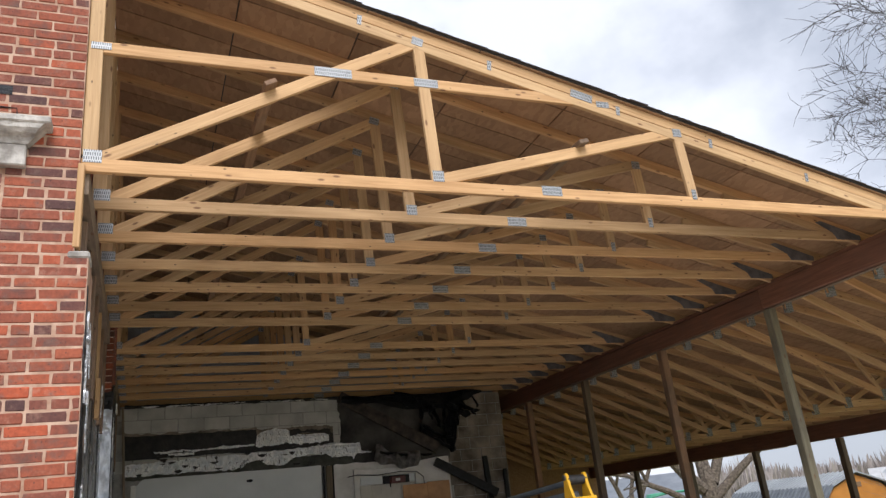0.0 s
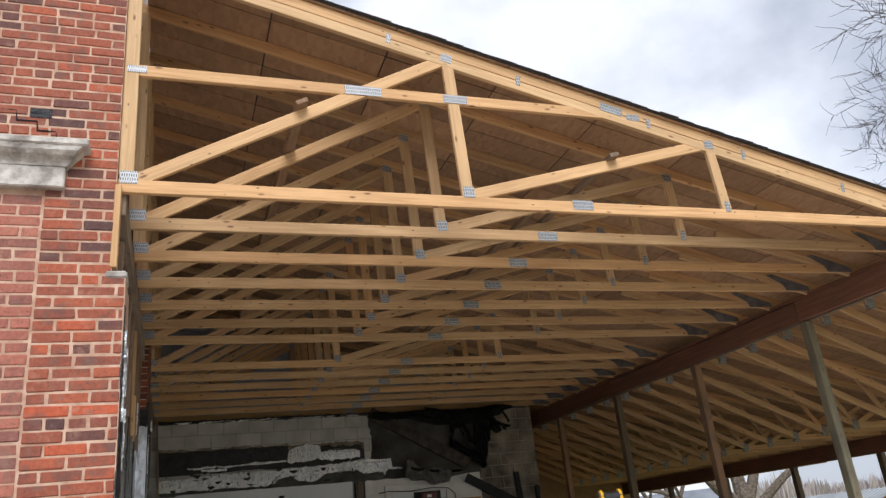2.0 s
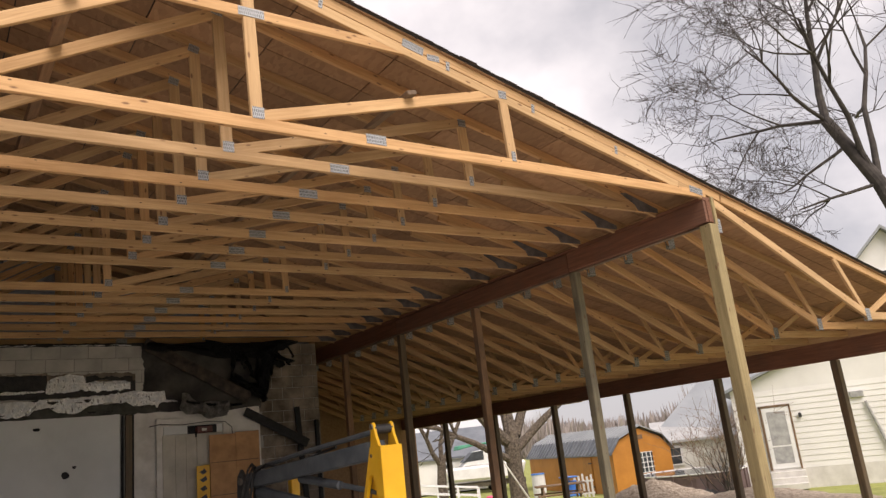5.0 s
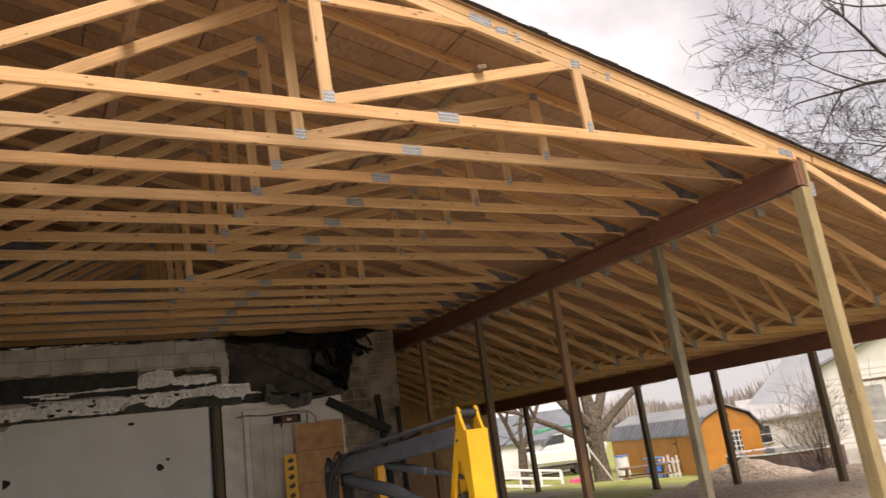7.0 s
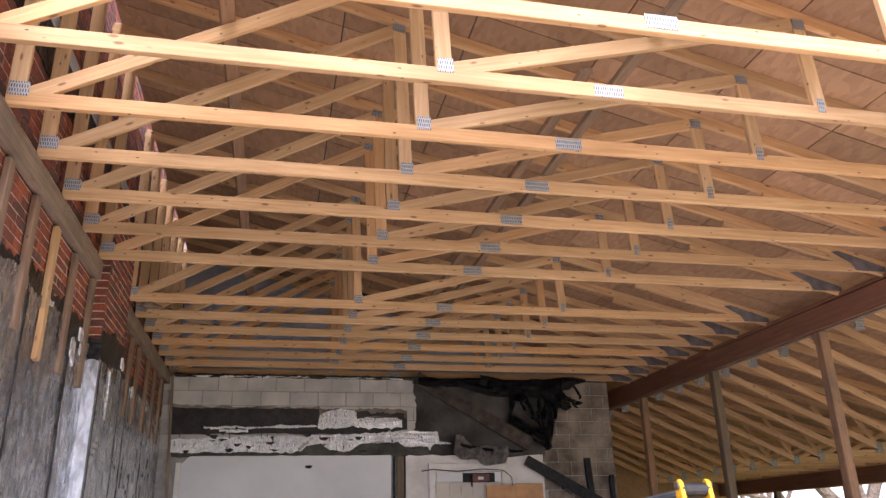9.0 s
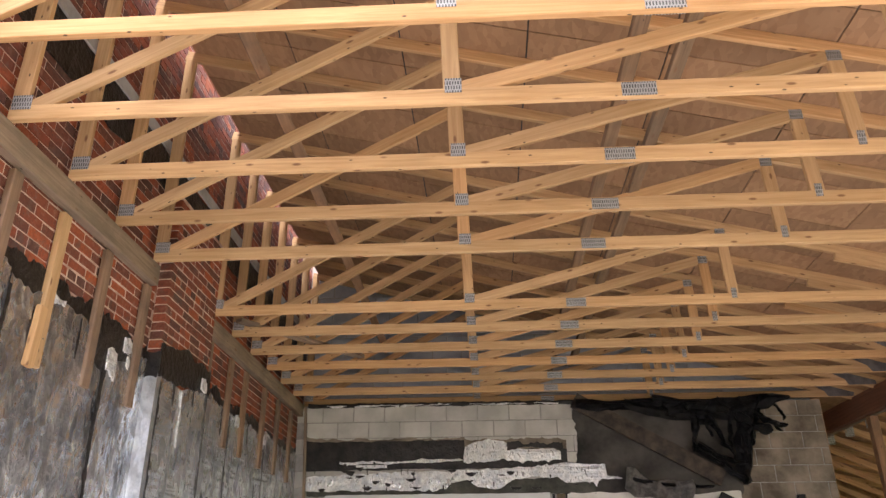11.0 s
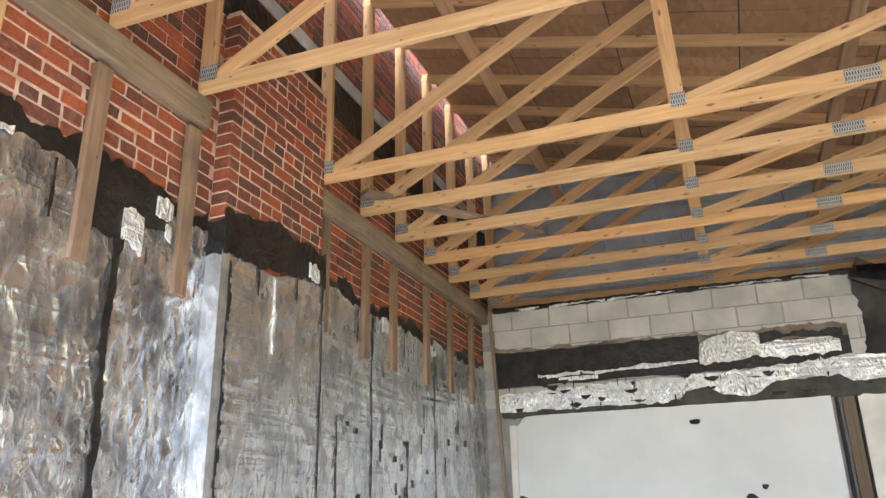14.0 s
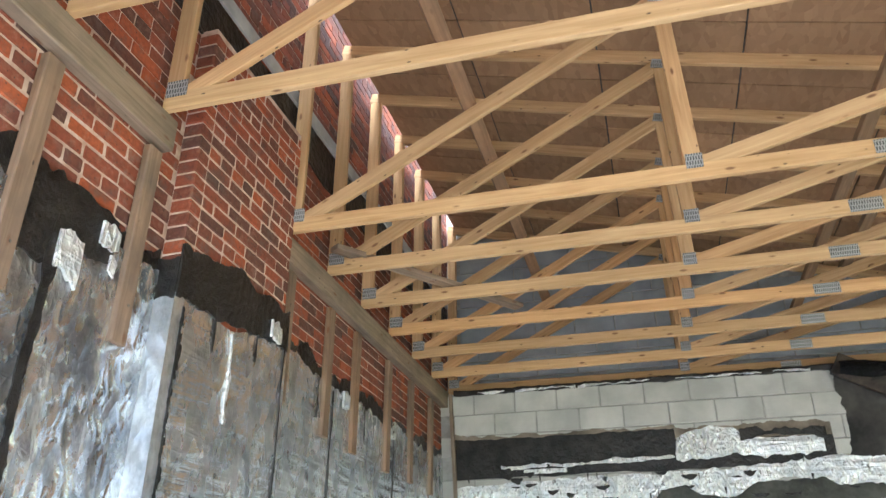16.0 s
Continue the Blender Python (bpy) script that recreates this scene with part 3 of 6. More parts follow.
def truss(name, gable):
    xl = X_L - (0.05 if gable else 0.022)
    lo = -0.02 if gable else 0.0
    t = thing(name, (0, 0, CH_B), "new pale timber roof truss with galvanised plates" if not gable else "pale timber gable truss with doubled top chord", "roof truss", "main roof trusses")
    z0 = -CH_B

    def b(nm, x0, za, x1, zb, depth, thick, up=(0, 0, 1)):
        board(t, nm, (x0, 0, za + z0), (x1, 0, zb + z0), depth, thick, M_FRAME, up=up)
    b("bottom_chord", xl, CH + lo, X_H - 0.35, CH + lo, 0.089, 0.038)
    b("top_chord", xl, node_z(xl) + 0.066, X_H + 0.25, node_z(X_H + 0.25) + 0.066, 0.088, 0.038)
    b("heel_block", X_H - 0.36, CH + lo, X_H + 0.02, CH - 0.005 + lo, 0.084, 0.0365)
    b("end_post", xl + 0.045, CH_T, xl + 0.045, node_z(0) + 0.10, 0.089, 0.036, up=(1, 0, 0))
    b("web", xl + 0.10, CH_T - 0.022, 2.15, node_z(2.16) + 0.01, 0.089, 0.033)
    b("web", 2.150, node_z(2.150) + 0.03, 2.192, CH_T - 0.02, 0.089, 0.035, up=(1, 0, 0))
    b("web", 2.23, CH_T - 0.005, 4.40, node_z(4.40) + 0.01, 0.089, 0.033)
    b("web", 4.415, node_z(4.415) + 0.03, 4.445, CH_T - 0.02, 0.089, 0.035, up=(1, 0, 0))
    b("heel_wedge", 5.35, node_z(5.35) - 0.01, X_H, node_z(X_H) - 0.01, 0.075, 0.034)
    plate(t, xl + 0.062, 3.748 + lo + z0, 0.105, 0.085)
    plate(t, 2.198, 3.747 + z0, 0.085, 0.085)
    plate(t, 3.11, CH - 0.004 + z0, 0.17, 0.078)
    plate(t, 4.447, 3.735 + z0, 0.045, 0.09)
    tilt = math.degrees(math.atan(SLOPE))
    plate(t, 2.146, node_z(2.158) + z0 + 0.01, 0.09, 0.07, tilt)
    plate(t, 4.413, node_z(4.413) + z0 + 0.005, 0.085, 0.075, 0)
    if not gable:
        for side in (-1, 1):
            part("heel_plate", prism([(6.42, 3.825 + z0), (6.50, 3.84 + z0), (6.98, 3.70 + z0), (6.98, 3.652 + z0), (6.66, 3.652 + z0), (6.62, 3.72 + z0)], "y", side * 0.0215 - 0.0015, side * 0.0215 + 0.0015), M_PLATE_DARK, t, "heel plate with its shade put into a dark grey")
    if gable:
        plate(t, 6.86, 3.69 + z0, 0.2, 0.07, tilt * 0.6)
        b("lower_top_chord", xl + 0.09, node_z(xl + 0.09) - 0.026, X_H - 0.4, node_z(X_H - 0.4) - 0.026, 0.084, 0.0375)
        b("mid_chord", xl + 0.09, 4.515, 3.62, 4.515, 0.085, 0.0345)
        plate(t, xl + 0.078, 4.52 + z0, 0.12, 0.05)
        plate(t, 1.476, 4.515 + z0, 0.27, 0.075)
        plate(t, 2.18, 4.515 + z0, 0.19, 0.07)
        plate(t, 3.53, 4.56 + z0, 0.2, 0.075, tilt)
        plate(t, 3.72, 4.50 + z0, 0.12, 0.055, 0)
        for xx in (1.70, 2.73, 3.86, 4.75, 5.75):
            plate(t, xx, node_z(xx) + 0.02 + z0, 0.035, 0.085, tilt * 0.5)
    return t


gable_truss = truss("gable_truss", True)
common = truss("roof_truss", False)
common.matrix_basis = pose(0, STEP, CH_B)
for k in list(range(2, 7)) + list(range(8, 15)):
    copy_thing(common, pose(0, STEP * k, CH_B))

# long braces lying on the webs
# the first brace's shade is put into a darker brown timber tone
for nm, x, z, y0, y1, tone in (("web_brace", 1.02, 4.335, -0.10, 8.4, M_POST_BROWN), ("web_brace", 3.43, 4.105, -0.09, 8.4, M_BRACE), ("web_brace", 3.14, 4.03, 0.9, 8.4, M_BRACE)):
    o = thing(nm, (x, y0, z), "long plank brace lying across the truss webs", "brace", "web braces", "")
    up = (-0.46, 0, 0.89) if x < 2 else (-0.25, 0, 0.97)
    board(o, "plank", (0, 0, 0), (0, y1 - y0, 0), 0.036, 0.088, tone, up=up)

o = thing("loose_board", (0.02, 5.32, CH_T + 0.02), "grey loose board lying across truss chords by the wall", "board")
board(o, "plank", (0, 0, 0), (0.95, 1.35, 0.015), 0.035, 0.09, M_LEDGER)

# ---- inner beam and posts ----
beam = thing("support_beam", (BEAM_X, 0, 3.36), "brown built-up timber beam carrying the truss heels", "beam", kind="structure")
for i, bx0 in enumerate((-0.041, 0.0, 0.041)):
    cuts = (-0.02, 2.04, 6.22, 10.3, 14.0) if i != 1 else (-0.03, 4.1, 8.3, 14.0)
    for j, (ya, yb) in enumerate(zip(cuts, cuts[1:])):
        drop = (0.0, -0.009, 0.004, -0.005)[j] if i != 1 else 0.003
        board(beam, "beam_ply", (bx0, ya + 0.003, 0.116 + drop), (bx0, yb - 0.003, 0.116 + drop), 0.232, 0.0395, M_BEAM)
board(beam, "sill_strip", (0.0, -0.02, 0.254), (0.0, 14.0, 0.254), 0.038, 0.12, M_BEAM)
board(beam, "bottom_strip", (0.035, 0.1, -0.008), (0.035, 14.0, -0.008), 0.016, 0.05, M_LEDGER)


def post(name, x, y, top, size, mat, label, group, base=-0.02):
    p = thing(name, (x, y, base), label, "post", group)
    board(p, "timber", (0, 0, 0), (0, 0, top - base), size, size, mat, up=(1, 0, 0), bevel=0.008)
    board(p, "base_plate", (-size * 0.62, 0, 0.02), (size * 0.62, 0, 0.02), 0.04, size * 1.25, M_STEEL)
    return p


for i, y in enumerate((0.03, 2.02, 4.11, 6.22, 8.28, 10.3, 12.4)):
    fresh = i == 0
    p = post("timber_post", BEAM_X + 0.02, y, 3.345, 0.135 if fresh else 0.104, (M_POST, M_POST_GREY, M_POST_BROWN, M_POST_DARK, M_POST_BROWN, M_POST_DARK, M_POST_DARK)[i], "new pale treated post under the beam end" if fresh else "rough treated timber post under the brown beam", "inner posts")
    if fresh:
        board(p, "notch_cheek", (0.064, -0.0, 3.36), (0.064, 0.0, 3.66), 0.04, 0.13, M_POST, up=(1, 0, 0))

# ---- lean-to trusses ----
N_X, N_Z = 9.72, 2.41


def lean_truss():
    t = thing("lean_to_truss", (BEAM_X + 0.1, 0, 3.25), "timber lean-to truss with sloping and level bottom chord", "roof truss", "lean-to trusses")
    ox, oz = BEAM_X + 0.1, 3.25

    def b(nm, x0, z0, x1, z1, depth, thick, up=(0, 0, 1)):
        board(t, nm, (x0 - ox, 0, z0 - oz), (x1 - ox, 0, z1 - oz), depth, thick, M_FRAME, up=up)
    b("top_chord", 7.26, node_z(7.26) + 0.066, 12.0, node_z(12.0) + 0.066, 0.088, 0.038)
    b("heel_post", 7.10, 3.30, 7.10, node_z(7.10) + 0.01, 0.06, 0.036, up=(1, 0, 0))
    b("bottom_chord", 7.08, 3.60, N_X, N_Z + 0.02, 0.089, 0.0365)
    b("level_chord", N_X - 0.03, N_Z, OUT_X + 0.1, N_Z, 0.089, 0.038)
    b("web", N_X - 0.02, N_Z + 0.03, 9.25, node_z(9.25) + 0.02, 0.07, 0.034, up=(1, 0, 0))
    b("web", N_X + 0.05, N_Z + 0.03, 10.55, node_z(10.55) + 0.01, 0.07, 0.0335)
    me = box_mesh("plate", 0.10, 0.0025, 0.15, M_PLATE, 0.0)
    for side in (-1, 1):
        part("plate", me, M_PLATE_DARK, t, m=pose(N_X - ox - 0.05, side * 0.0215, N_Z - oz + 0.015))
        part("plate", me, M_PLATE_DARK, t, m=pose(7.06 - ox, side * 0.0215, 3.33 - oz))
    return t


lt = lean_truss()
for k in range(1, 23):
    copy_thing(lt, pose(BEAM_X + 0.1, STEP * k, 3.25))

out_beam = thing("outer_beam", (OUT_X, 0, 2.07), "brown built-up beam along the outer posts", "beam", kind="structure")
for i in range(2):
    board(out_beam, "beam_ply", (-0.03 + i * 0.055, -0.02, 0.15), (-0.03 + i * 0.055, 14.0, 0.15), 0.285, 0.05, M_BEAM)
for i, y in enumerate((-0.53, 1.54, 3.61, 5.69, 7.76, 9.83, 11.9)):
    post("timber_post", OUT_X, y, 2.075, 0.11, M_POST_DARK, "dark weathered timber post under the outer beam", "outer posts")
fascia = thing("fascia", (12.03, 0, 2.3), "pale fascia board along the low eave", "fascia", kind="trim")
board(fascia, "plank", (0, -0.04, 0.13), (0, 14.0, 0.13), 0.15, 0.03, M_FRAME)
# closed far end of the lean-to
solid("wall_end", prism([(6.62, -0.05), (12.0, -0.05), (12.0, node_z(12.0) + 0.12), (6.62, node_z(6.62) + 0.12)], "y", 13.98, 14.05), M_OSB, "bare wood sheathing closing the lean-to's far end", "wall", "structure")
# unseen wall, added to shut out sky slits beside the block wall
solid("wall_inner_end", box(6.50, BACK + 0.26, -0.05, 6.61, 13.97, node_z(6.6) + 0.1), M_OSB, "added bare sheathing shutting out the sky beside the block wall", "wall", "structure")
rim = thing("rim_board", (OUT_X - 0.09, 0, 2.352), "pale rim board over the outer beam", "rim board", kind="trim")
board(rim, "plank", (0, -0.02, 0.12), (0, 14.0, 0.12), 0.24, 0.03, M_FRAME)

# board added to stop daylight slits in the lean-to's eave towards its far end
solid("eave_board", box(11.90, 7.2, 2.08, 11.925, 13.97, node_z(11.9) + 0.11), M_FRAME, "added bare board that stops light slits at the lean-to eave", "trim", "trim")

# ---- masonry pieces ----
BRICK_RND = random.Random(41)


def brick_mesh(name, a, b, c, mat):
    """A brick a long (x), b deep (y), c high (z), centred, with worn edges."""
    bm = box(-a / 2, -b / 2, -c / 2, a / 2, b / 2, c / 2, 0.005)
    if c < 0.1:
        for v in bm.verts:
            v.co += Vector((BRICK_RND.uniform(-0.0035, 0.0035), BRICK_RND.uniform(-0.001, 0.001), BRICK_RND.uniform(-0.0022, 0.0022)))
    return finish(bm, name, mat)


COURSE = 0.0677
JOINT = 0.0105
PITCH = 0.212


def brick_field(parent, u0, u1, z0, z1, put, mats, keep, skip=None, seed=1, limit=300):
    """Running bond over u0..u1, z0..z1. put(u, z, turn) gives a pose; keep says which are parts of their own."""
    rn = random.Random(seed)
    shared = [brick_mesh("brick", PITCH - g, 0.09, COURSE - JOINT, mats[0]) for g in (0.010, 0.014, 0.009, 0.012, 0.016, 0.010, 0.011)]
    header = brick_mesh("brick", PITCH / 2 - 0.013, 0.09, COURSE - JOINT, mats[0])
    verts, faces, count = [], [], 0
    nz = int((z1 - z0) / COURSE)
    for j in range(nz):
        z = z0 + (j + 0.5) * COURSE
        u = u0 - (PITCH / 2 if j % 2 else 0) + 0.012 * math.sin(j * 1.7)
        headers = j % 6 == 5
        ln = PITCH / 2 if headers else PITCH
        cuts = [u0]
        u += ln
        while u < u1 - 0.035:
            if u > u0 + 0.035:
                cuts.append(u)
            u += ln
        cuts.append(u1)
        for a, b in zip(cuts, cuts[1:]):
            mid = (a + b) / 2
            if skip and skip(mid, z):
                continue
            m = put(mid, z, rn.uniform(-0.25, 0.25), rn.uniform(-0.003, 0.003))
            whole = abs(b - a - ln) < 1e-4
            if keep(mid, z) and count < limit:
                count += 1
                if whole:
                    me = header if headers else rn.choice(shared)
                else:
                    me = brick_mesh("brick", b - a - 0.011, 0.09, COURSE - JOINT, mats[0])
                part("brick", me, mats[0], parent, m=m)
            else:
                o = len(verts)
                hx, hy, hz = (b - a - 0.011) / 2, 0.045, (COURSE - JOINT) / 2
                verts += [tuple(m @ Vector((sx * hx, sy * hy, sz * hz))) for sz in (-1, 1) for sx, sy in ((-1, -1), (1, -1), (1, 1), (-1, 1))]
                faces += [tuple(o + k for k in q) for q in ((3, 2, 1, 0), (4, 5, 6, 7), (0, 1, 5, 4), (1, 2, 6, 5), (2, 3, 7, 6), (3, 0, 4, 7))]
    me = bpy.data.meshes.new("brickwork")
    me.from_pydata(verts, [], faces)
    me.materials.append(mats[1])
    rest = new("brickwork", me)
    rest.parent = parent
    tagged(rest, kind="stuff")


# side wall of the old brick building: masonry core, brick face
SIDE = thing("wall_side", (WALL_X, 0, 0), "old red brick side wall above foil-faced boards", "wall", kind="structure")
part("masonry_core", box(-0.35, 0.03, -0.1, -0.005, 14.0, 7.2), M_MORTAR_S, SIDE)
# chimney pilaster
PIL_Y0, PIL_Y1, PIL_X = 3.87, 4.86, -0.03
PIL = thing("brick_pilaster", (PIL_X, PIL_Y0, 0), "projecting red brick pilaster tarred at its foot", "pilaster", kind="structure")
part("masonry_core", box(-0.1, 0.005, -0.05, -0.005, PIL_Y1 - PIL_Y0 - 0.010, 4.30), M_MORTAR_S, PIL)

# front wall of the old brick building
FRONT_Y = -0.05
FRONT = thing("wall_front", (0, FRONT_Y, 0), "red brick front wall with stone sill and patched infill", "wall", kind="structure")
part("masonry_core", box(-9.0, 0.004, -0.1, -0.113, 0.4, 7.2), M_MORTAR, FRONT)
part("lower_core", box(-0.113, 0.004, -0.1, -0.037, 0.4, 3.06), M_MORTAR, FRONT)


def sill():
    """Moulded ledge: a slab over a cyma and a plain fascia, chipped at its end."""
    bm = box(-3.0, -0.135, 3.842, -0.268, 0.02, 3.887, 0.008)
    cyma = [(0.02, 3.842), (0.02, 3.735), (-0.052, 3.735), (-0.056, 3.752), (-0.07, 3.772), (-0.098, 3.79), (-0.118, 3.812), (-0.124, 3.842)]
    ends = [[bm.verts.new((x, y, z)) for y, z in cyma] for x in (-3.0, -0.30)]
    for i, v in enumerate(ends[1]):
        v.co.x -= 0.09 * (3.842 - v.co.z) / 0.107
    for i in range(len(cyma)):
        j = (i + 1) % len(cyma)
        bm.faces.new((ends[0][i], ends[0][j], ends[1][j], ends[1][i]))
    bm.faces.new(ends[1])
    bm.faces.new(ends[0][::-1])
    box(-3.0, -0.05, 3.60, -0.395, 0.02, 3.737, 0.008, bm)
    bmesh.ops.recalc_face_normals(bm, faces=bm.faces)
    bmesh.ops.subdivide_edges(bm, edges=[e for e in bm.edges if e.calc_length() > 0.5], cuts=60)
    for v in bm.verts:
        k = noise.noise(v.co * 21) + 0.6 * noise.noise(v.co * 55)
        v.co.y += 0.004 * k
        v.co.z += 0.003 * noise.noise(v.co * 33)
    return bm


solid("stone_sill", sill(), M_STONE, "weathered pale stone ledge in the brick wall", "stone ledge", "structure", m=pose(0, FRONT_Y, 0))
solid("stone_cap", box(-0.150, FRONT_Y - 0.006, 3.058, -0.030, FRONT_Y + 0.2, 3.104, 0.012), M_STONE, "chipped grey stone cap on the wall corner", "stone cap", "structure")

# straight joint of the bricked-up opening, and the crack over the ledge
part("rust_bed", strip_mesh(*ragged(-2.9, -0.30, lambda u: 3.886, lambda u: 3.925 + wob(u, 301, 0.012, 8), 0.03), lambda u, v, w: (u, -w - 0.002, v), 0.012), plain("rusty_mortar", (0.30, 0.16, 0.07), (0.62, 0.50, 0.38), 0.95, 16), FRONT)
# the shade inside an open gap, drawn as a flat black strip
part("gap", strip_mesh(*ragged(-0.62, -0.50, lambda u: 4.085, lambda u: 4.145, 0.02), lambda u, v, w: (u, -w * 0.2 - 0.001, v), 0.004), M_CHAR, FRONT)

crack = [(-0.85, 4.262), (-0.85, 4.196), (-0.80, 4.196), (-0.80, 4.128), (-0.69, 4.128), (-0.69, 4.062), (-0.575, 4.06), (-0.572, 3.995), (-0.47, 3.993), (-0.46, 3.93)]
# the crack's dark depth is drawn as a thin black tube
part("crack", tube([(x + 0.004 * math.sin(9 * i), -0.001, z + 0.003 * math.cos(7 * i)) for i, (x, z) in enumerate(crack)], [0.004, 0.006, 0.003, 0.003, 0.004, 0.006, 0.004, 0.008, 0.003, 0.005], 5), M_CHAR, FRONT, "dark stepped crack in the joints")

# weathered return of the corner: mastic and scraps of foil on the wall's end
ret = thing("corner_smear", (-0.037, FRONT_Y, 0), "black mastic and foil flakes on the wall's end", "sealant", kind="structure")
for i, (ya, yb) in enumerate(((0.012, 0.10), (0.16, 0.33))):
    us, lo, hi = ragged(1.2, 2.9 - 0.2 * i, lambda u: ya + wob(u, 401 + i, 0.03, 4, 5), lambda u: yb + wob(u, 405 + i, 0.05, 5, 5), 0.02)
    part("smear", strip_mesh(us, lo, hi, lambda u, v, w: (w + 0.001, v, u), 0.006), M_TAR, ret)
rc = random.Random(77)
for i in range(16):
    z, y, h_ = rc.uniform(1.5, 2.95), rc.uniform(0.03, 0.12) if i % 2 else rc.uniform(0.2, 0.34), rc.uniform(0.03, 0.09)
    us, lo, hi = ragged(z - h_, z + h_, lambda u: y - 0.012 + wob(u, i + 410, 0.03, 16), lambda u: y + 0.012 + wob(u, i + 430, 0.03, 16), 0.01)
    part("flake", strip_mesh(us, lo, hi, lambda u, v, w: (w + 0.012, v, u), 0.01), M_FOIL, ret)

# timbers on the side wall
led = thing("wall_ledger", (WALL_X, 0, 3.46), "weathered timber ledger under the truss ends", "ledger", kind="structure")
for y0, y1 in ((0.02, 3.74), (4.90, 8.66)):
    board(led, "ledger_plank", (0.036, y0, 0.105), (0.036, y1, 0.105), 0.155, 0.066, M_LEDGER)
for y, zb, mat in ((-0.01, 3.125, M_FRAME), (0.42, 2.64, M_STUD), (0.95, 2.62, M_STUD), (1.50, 2.62, M_STUD), (2.02, 2.62, M_STUD), (2.52, 2.55, M_FRAME), (3.06, 2.57, M_STUD), (3.665, 2.58, M_STUD), (5.02, 2.70, M_STUD),
                   (5.62, 2.63, M_STUD), (6.1, 2.62, M_STUD), (6.78, 2.61, M_STUD), (7.36, 2.62, M_STUD), (7.96, 2.61, M_STUD)):
    s = thing("wall_stud", (WALL_X + 0.022, y, zb), "short upright stud fixed to the brick under the ledger" if y > 0 else "pale short stud at the brick wall's corner", "stud", "wall studs")
    board(s, "timber", (0, 0, 0), (0.004, 0, 3.462 - zb if y > 0 else 3.66 - zb), 0.086, 0.038, mat, up=(0, 1, 0))
    for dz in (0.16, 0.62):
        if zb + dz < 3.4:
            part("nail_head", tube([(0.018, 0.012, dz), (0.0215, 0.012, dz)], [0.006, 0.006], 8), M_STEEL, s)
s = thing("wall_stud", (WALL_X + 0.045, 2.44, 2.53), "splintered pale offcut stud beside another stud", "stud", "wall studs")
board(s, "timber", (0, 0, 0), (0.0, 0.02, 0.34), 0.07, 0.036, M_FRAME, up=(0, 1, 0))


# foil-faced boards on the lower side wall
def sheet_edge(seed, base):
    return lambda u: base + wob(u, seed, 0.06, 2.4, 5) + wob(u, seed + 5, 0.03, 13)


FOIL_X = WALL_X + 0.010
foil = thing("foil_insulation", (FOIL_X, 0, 0), "grimy foil-faced insulation boards on the lower wall", "insulation", kind="structure")
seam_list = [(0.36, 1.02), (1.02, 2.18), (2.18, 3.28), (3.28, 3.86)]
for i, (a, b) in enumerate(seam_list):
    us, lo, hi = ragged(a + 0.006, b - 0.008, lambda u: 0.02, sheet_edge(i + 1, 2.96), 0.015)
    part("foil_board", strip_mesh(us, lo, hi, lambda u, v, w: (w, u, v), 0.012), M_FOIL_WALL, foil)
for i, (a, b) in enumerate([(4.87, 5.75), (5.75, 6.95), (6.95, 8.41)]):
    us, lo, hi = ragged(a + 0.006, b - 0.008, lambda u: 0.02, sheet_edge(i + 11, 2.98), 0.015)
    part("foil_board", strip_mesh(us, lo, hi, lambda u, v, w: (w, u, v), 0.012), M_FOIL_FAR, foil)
pil_foil = thing("pilaster_foil", (PIL_X, 0, 0), "grey foil board and bright tape on the pilaster", "insulation", kind="structure")
us, lo, hi = ragged(PIL_Y0 + 0.05, PIL_Y1 + 0.03, lambda u: 0.02, lambda u: 2.90 + 0.10 * (u - 3.9) + wob(u, 21, 0.05, 3) - (0.05 if 4.2 < u < 4.5 else 0), 0.03)
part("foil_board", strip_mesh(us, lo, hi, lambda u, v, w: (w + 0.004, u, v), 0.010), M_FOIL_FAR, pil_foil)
us, lo, hi = ragged(PIL_Y0 - 0.015, PIL_Y0 + 0.055, lambda u: 0.02, lambda u: 2.86 + wob(u, 22, 0.03, 9), 0.012)
part("foil_tape", strip_mesh(us, lo, hi, lambda u, v, w: (w + 0.010, u, v), 0.006), M_TAPE, pil_foil, "bright silver tape strip")
us, lo, hi = ragged(FOIL_X - PIL_X, 0.016, lambda u: 0.02, lambda u: 2.85 + wob(u, 23, 0.03, 9), 0.012)
part("foil_return", strip_mesh(us, lo, hi, lambda u, v, w: (u, PIL_Y0 - 0.016 - w, v), 0.006), M_TAPE, pil_foil)
# black joint lines between the boards
seam_thing = thing("board_seams", (FOIL_X, 0, 0), "black mastic lines along the foil board joints", "sealant", kind="structure")
for i, (y, top, wd) in enumerate(((1.02, 2.9, 0.03), (2.18, 2.9, 0.025), (3.275, 2.93, 0.042), (5.75, 2.95, 0.010), (6.95, 2.95, 0.008), (5.25, 2.2, 0.004), (6.35, 2.1, 0.005))):
    us, lo, hi = ragged(0.02, top, lambda u, i=i: y - wd / 2 + wob(u, 40 + i, 0.018, 1.5) + wob(u, 45 + i, wd * 0.3, 14), lambda u, i=i: y + wd / 2 + wob(u, 40 + i, 0.018, 1.5) + wob(u, 60 + i, wd * 0.5, 11), 0.02)
    part("seam", strip_mesh(us, lo, hi, lambda u, v, w: (w + 0.012, v, u), 0.006), M_TAR, seam_thing)
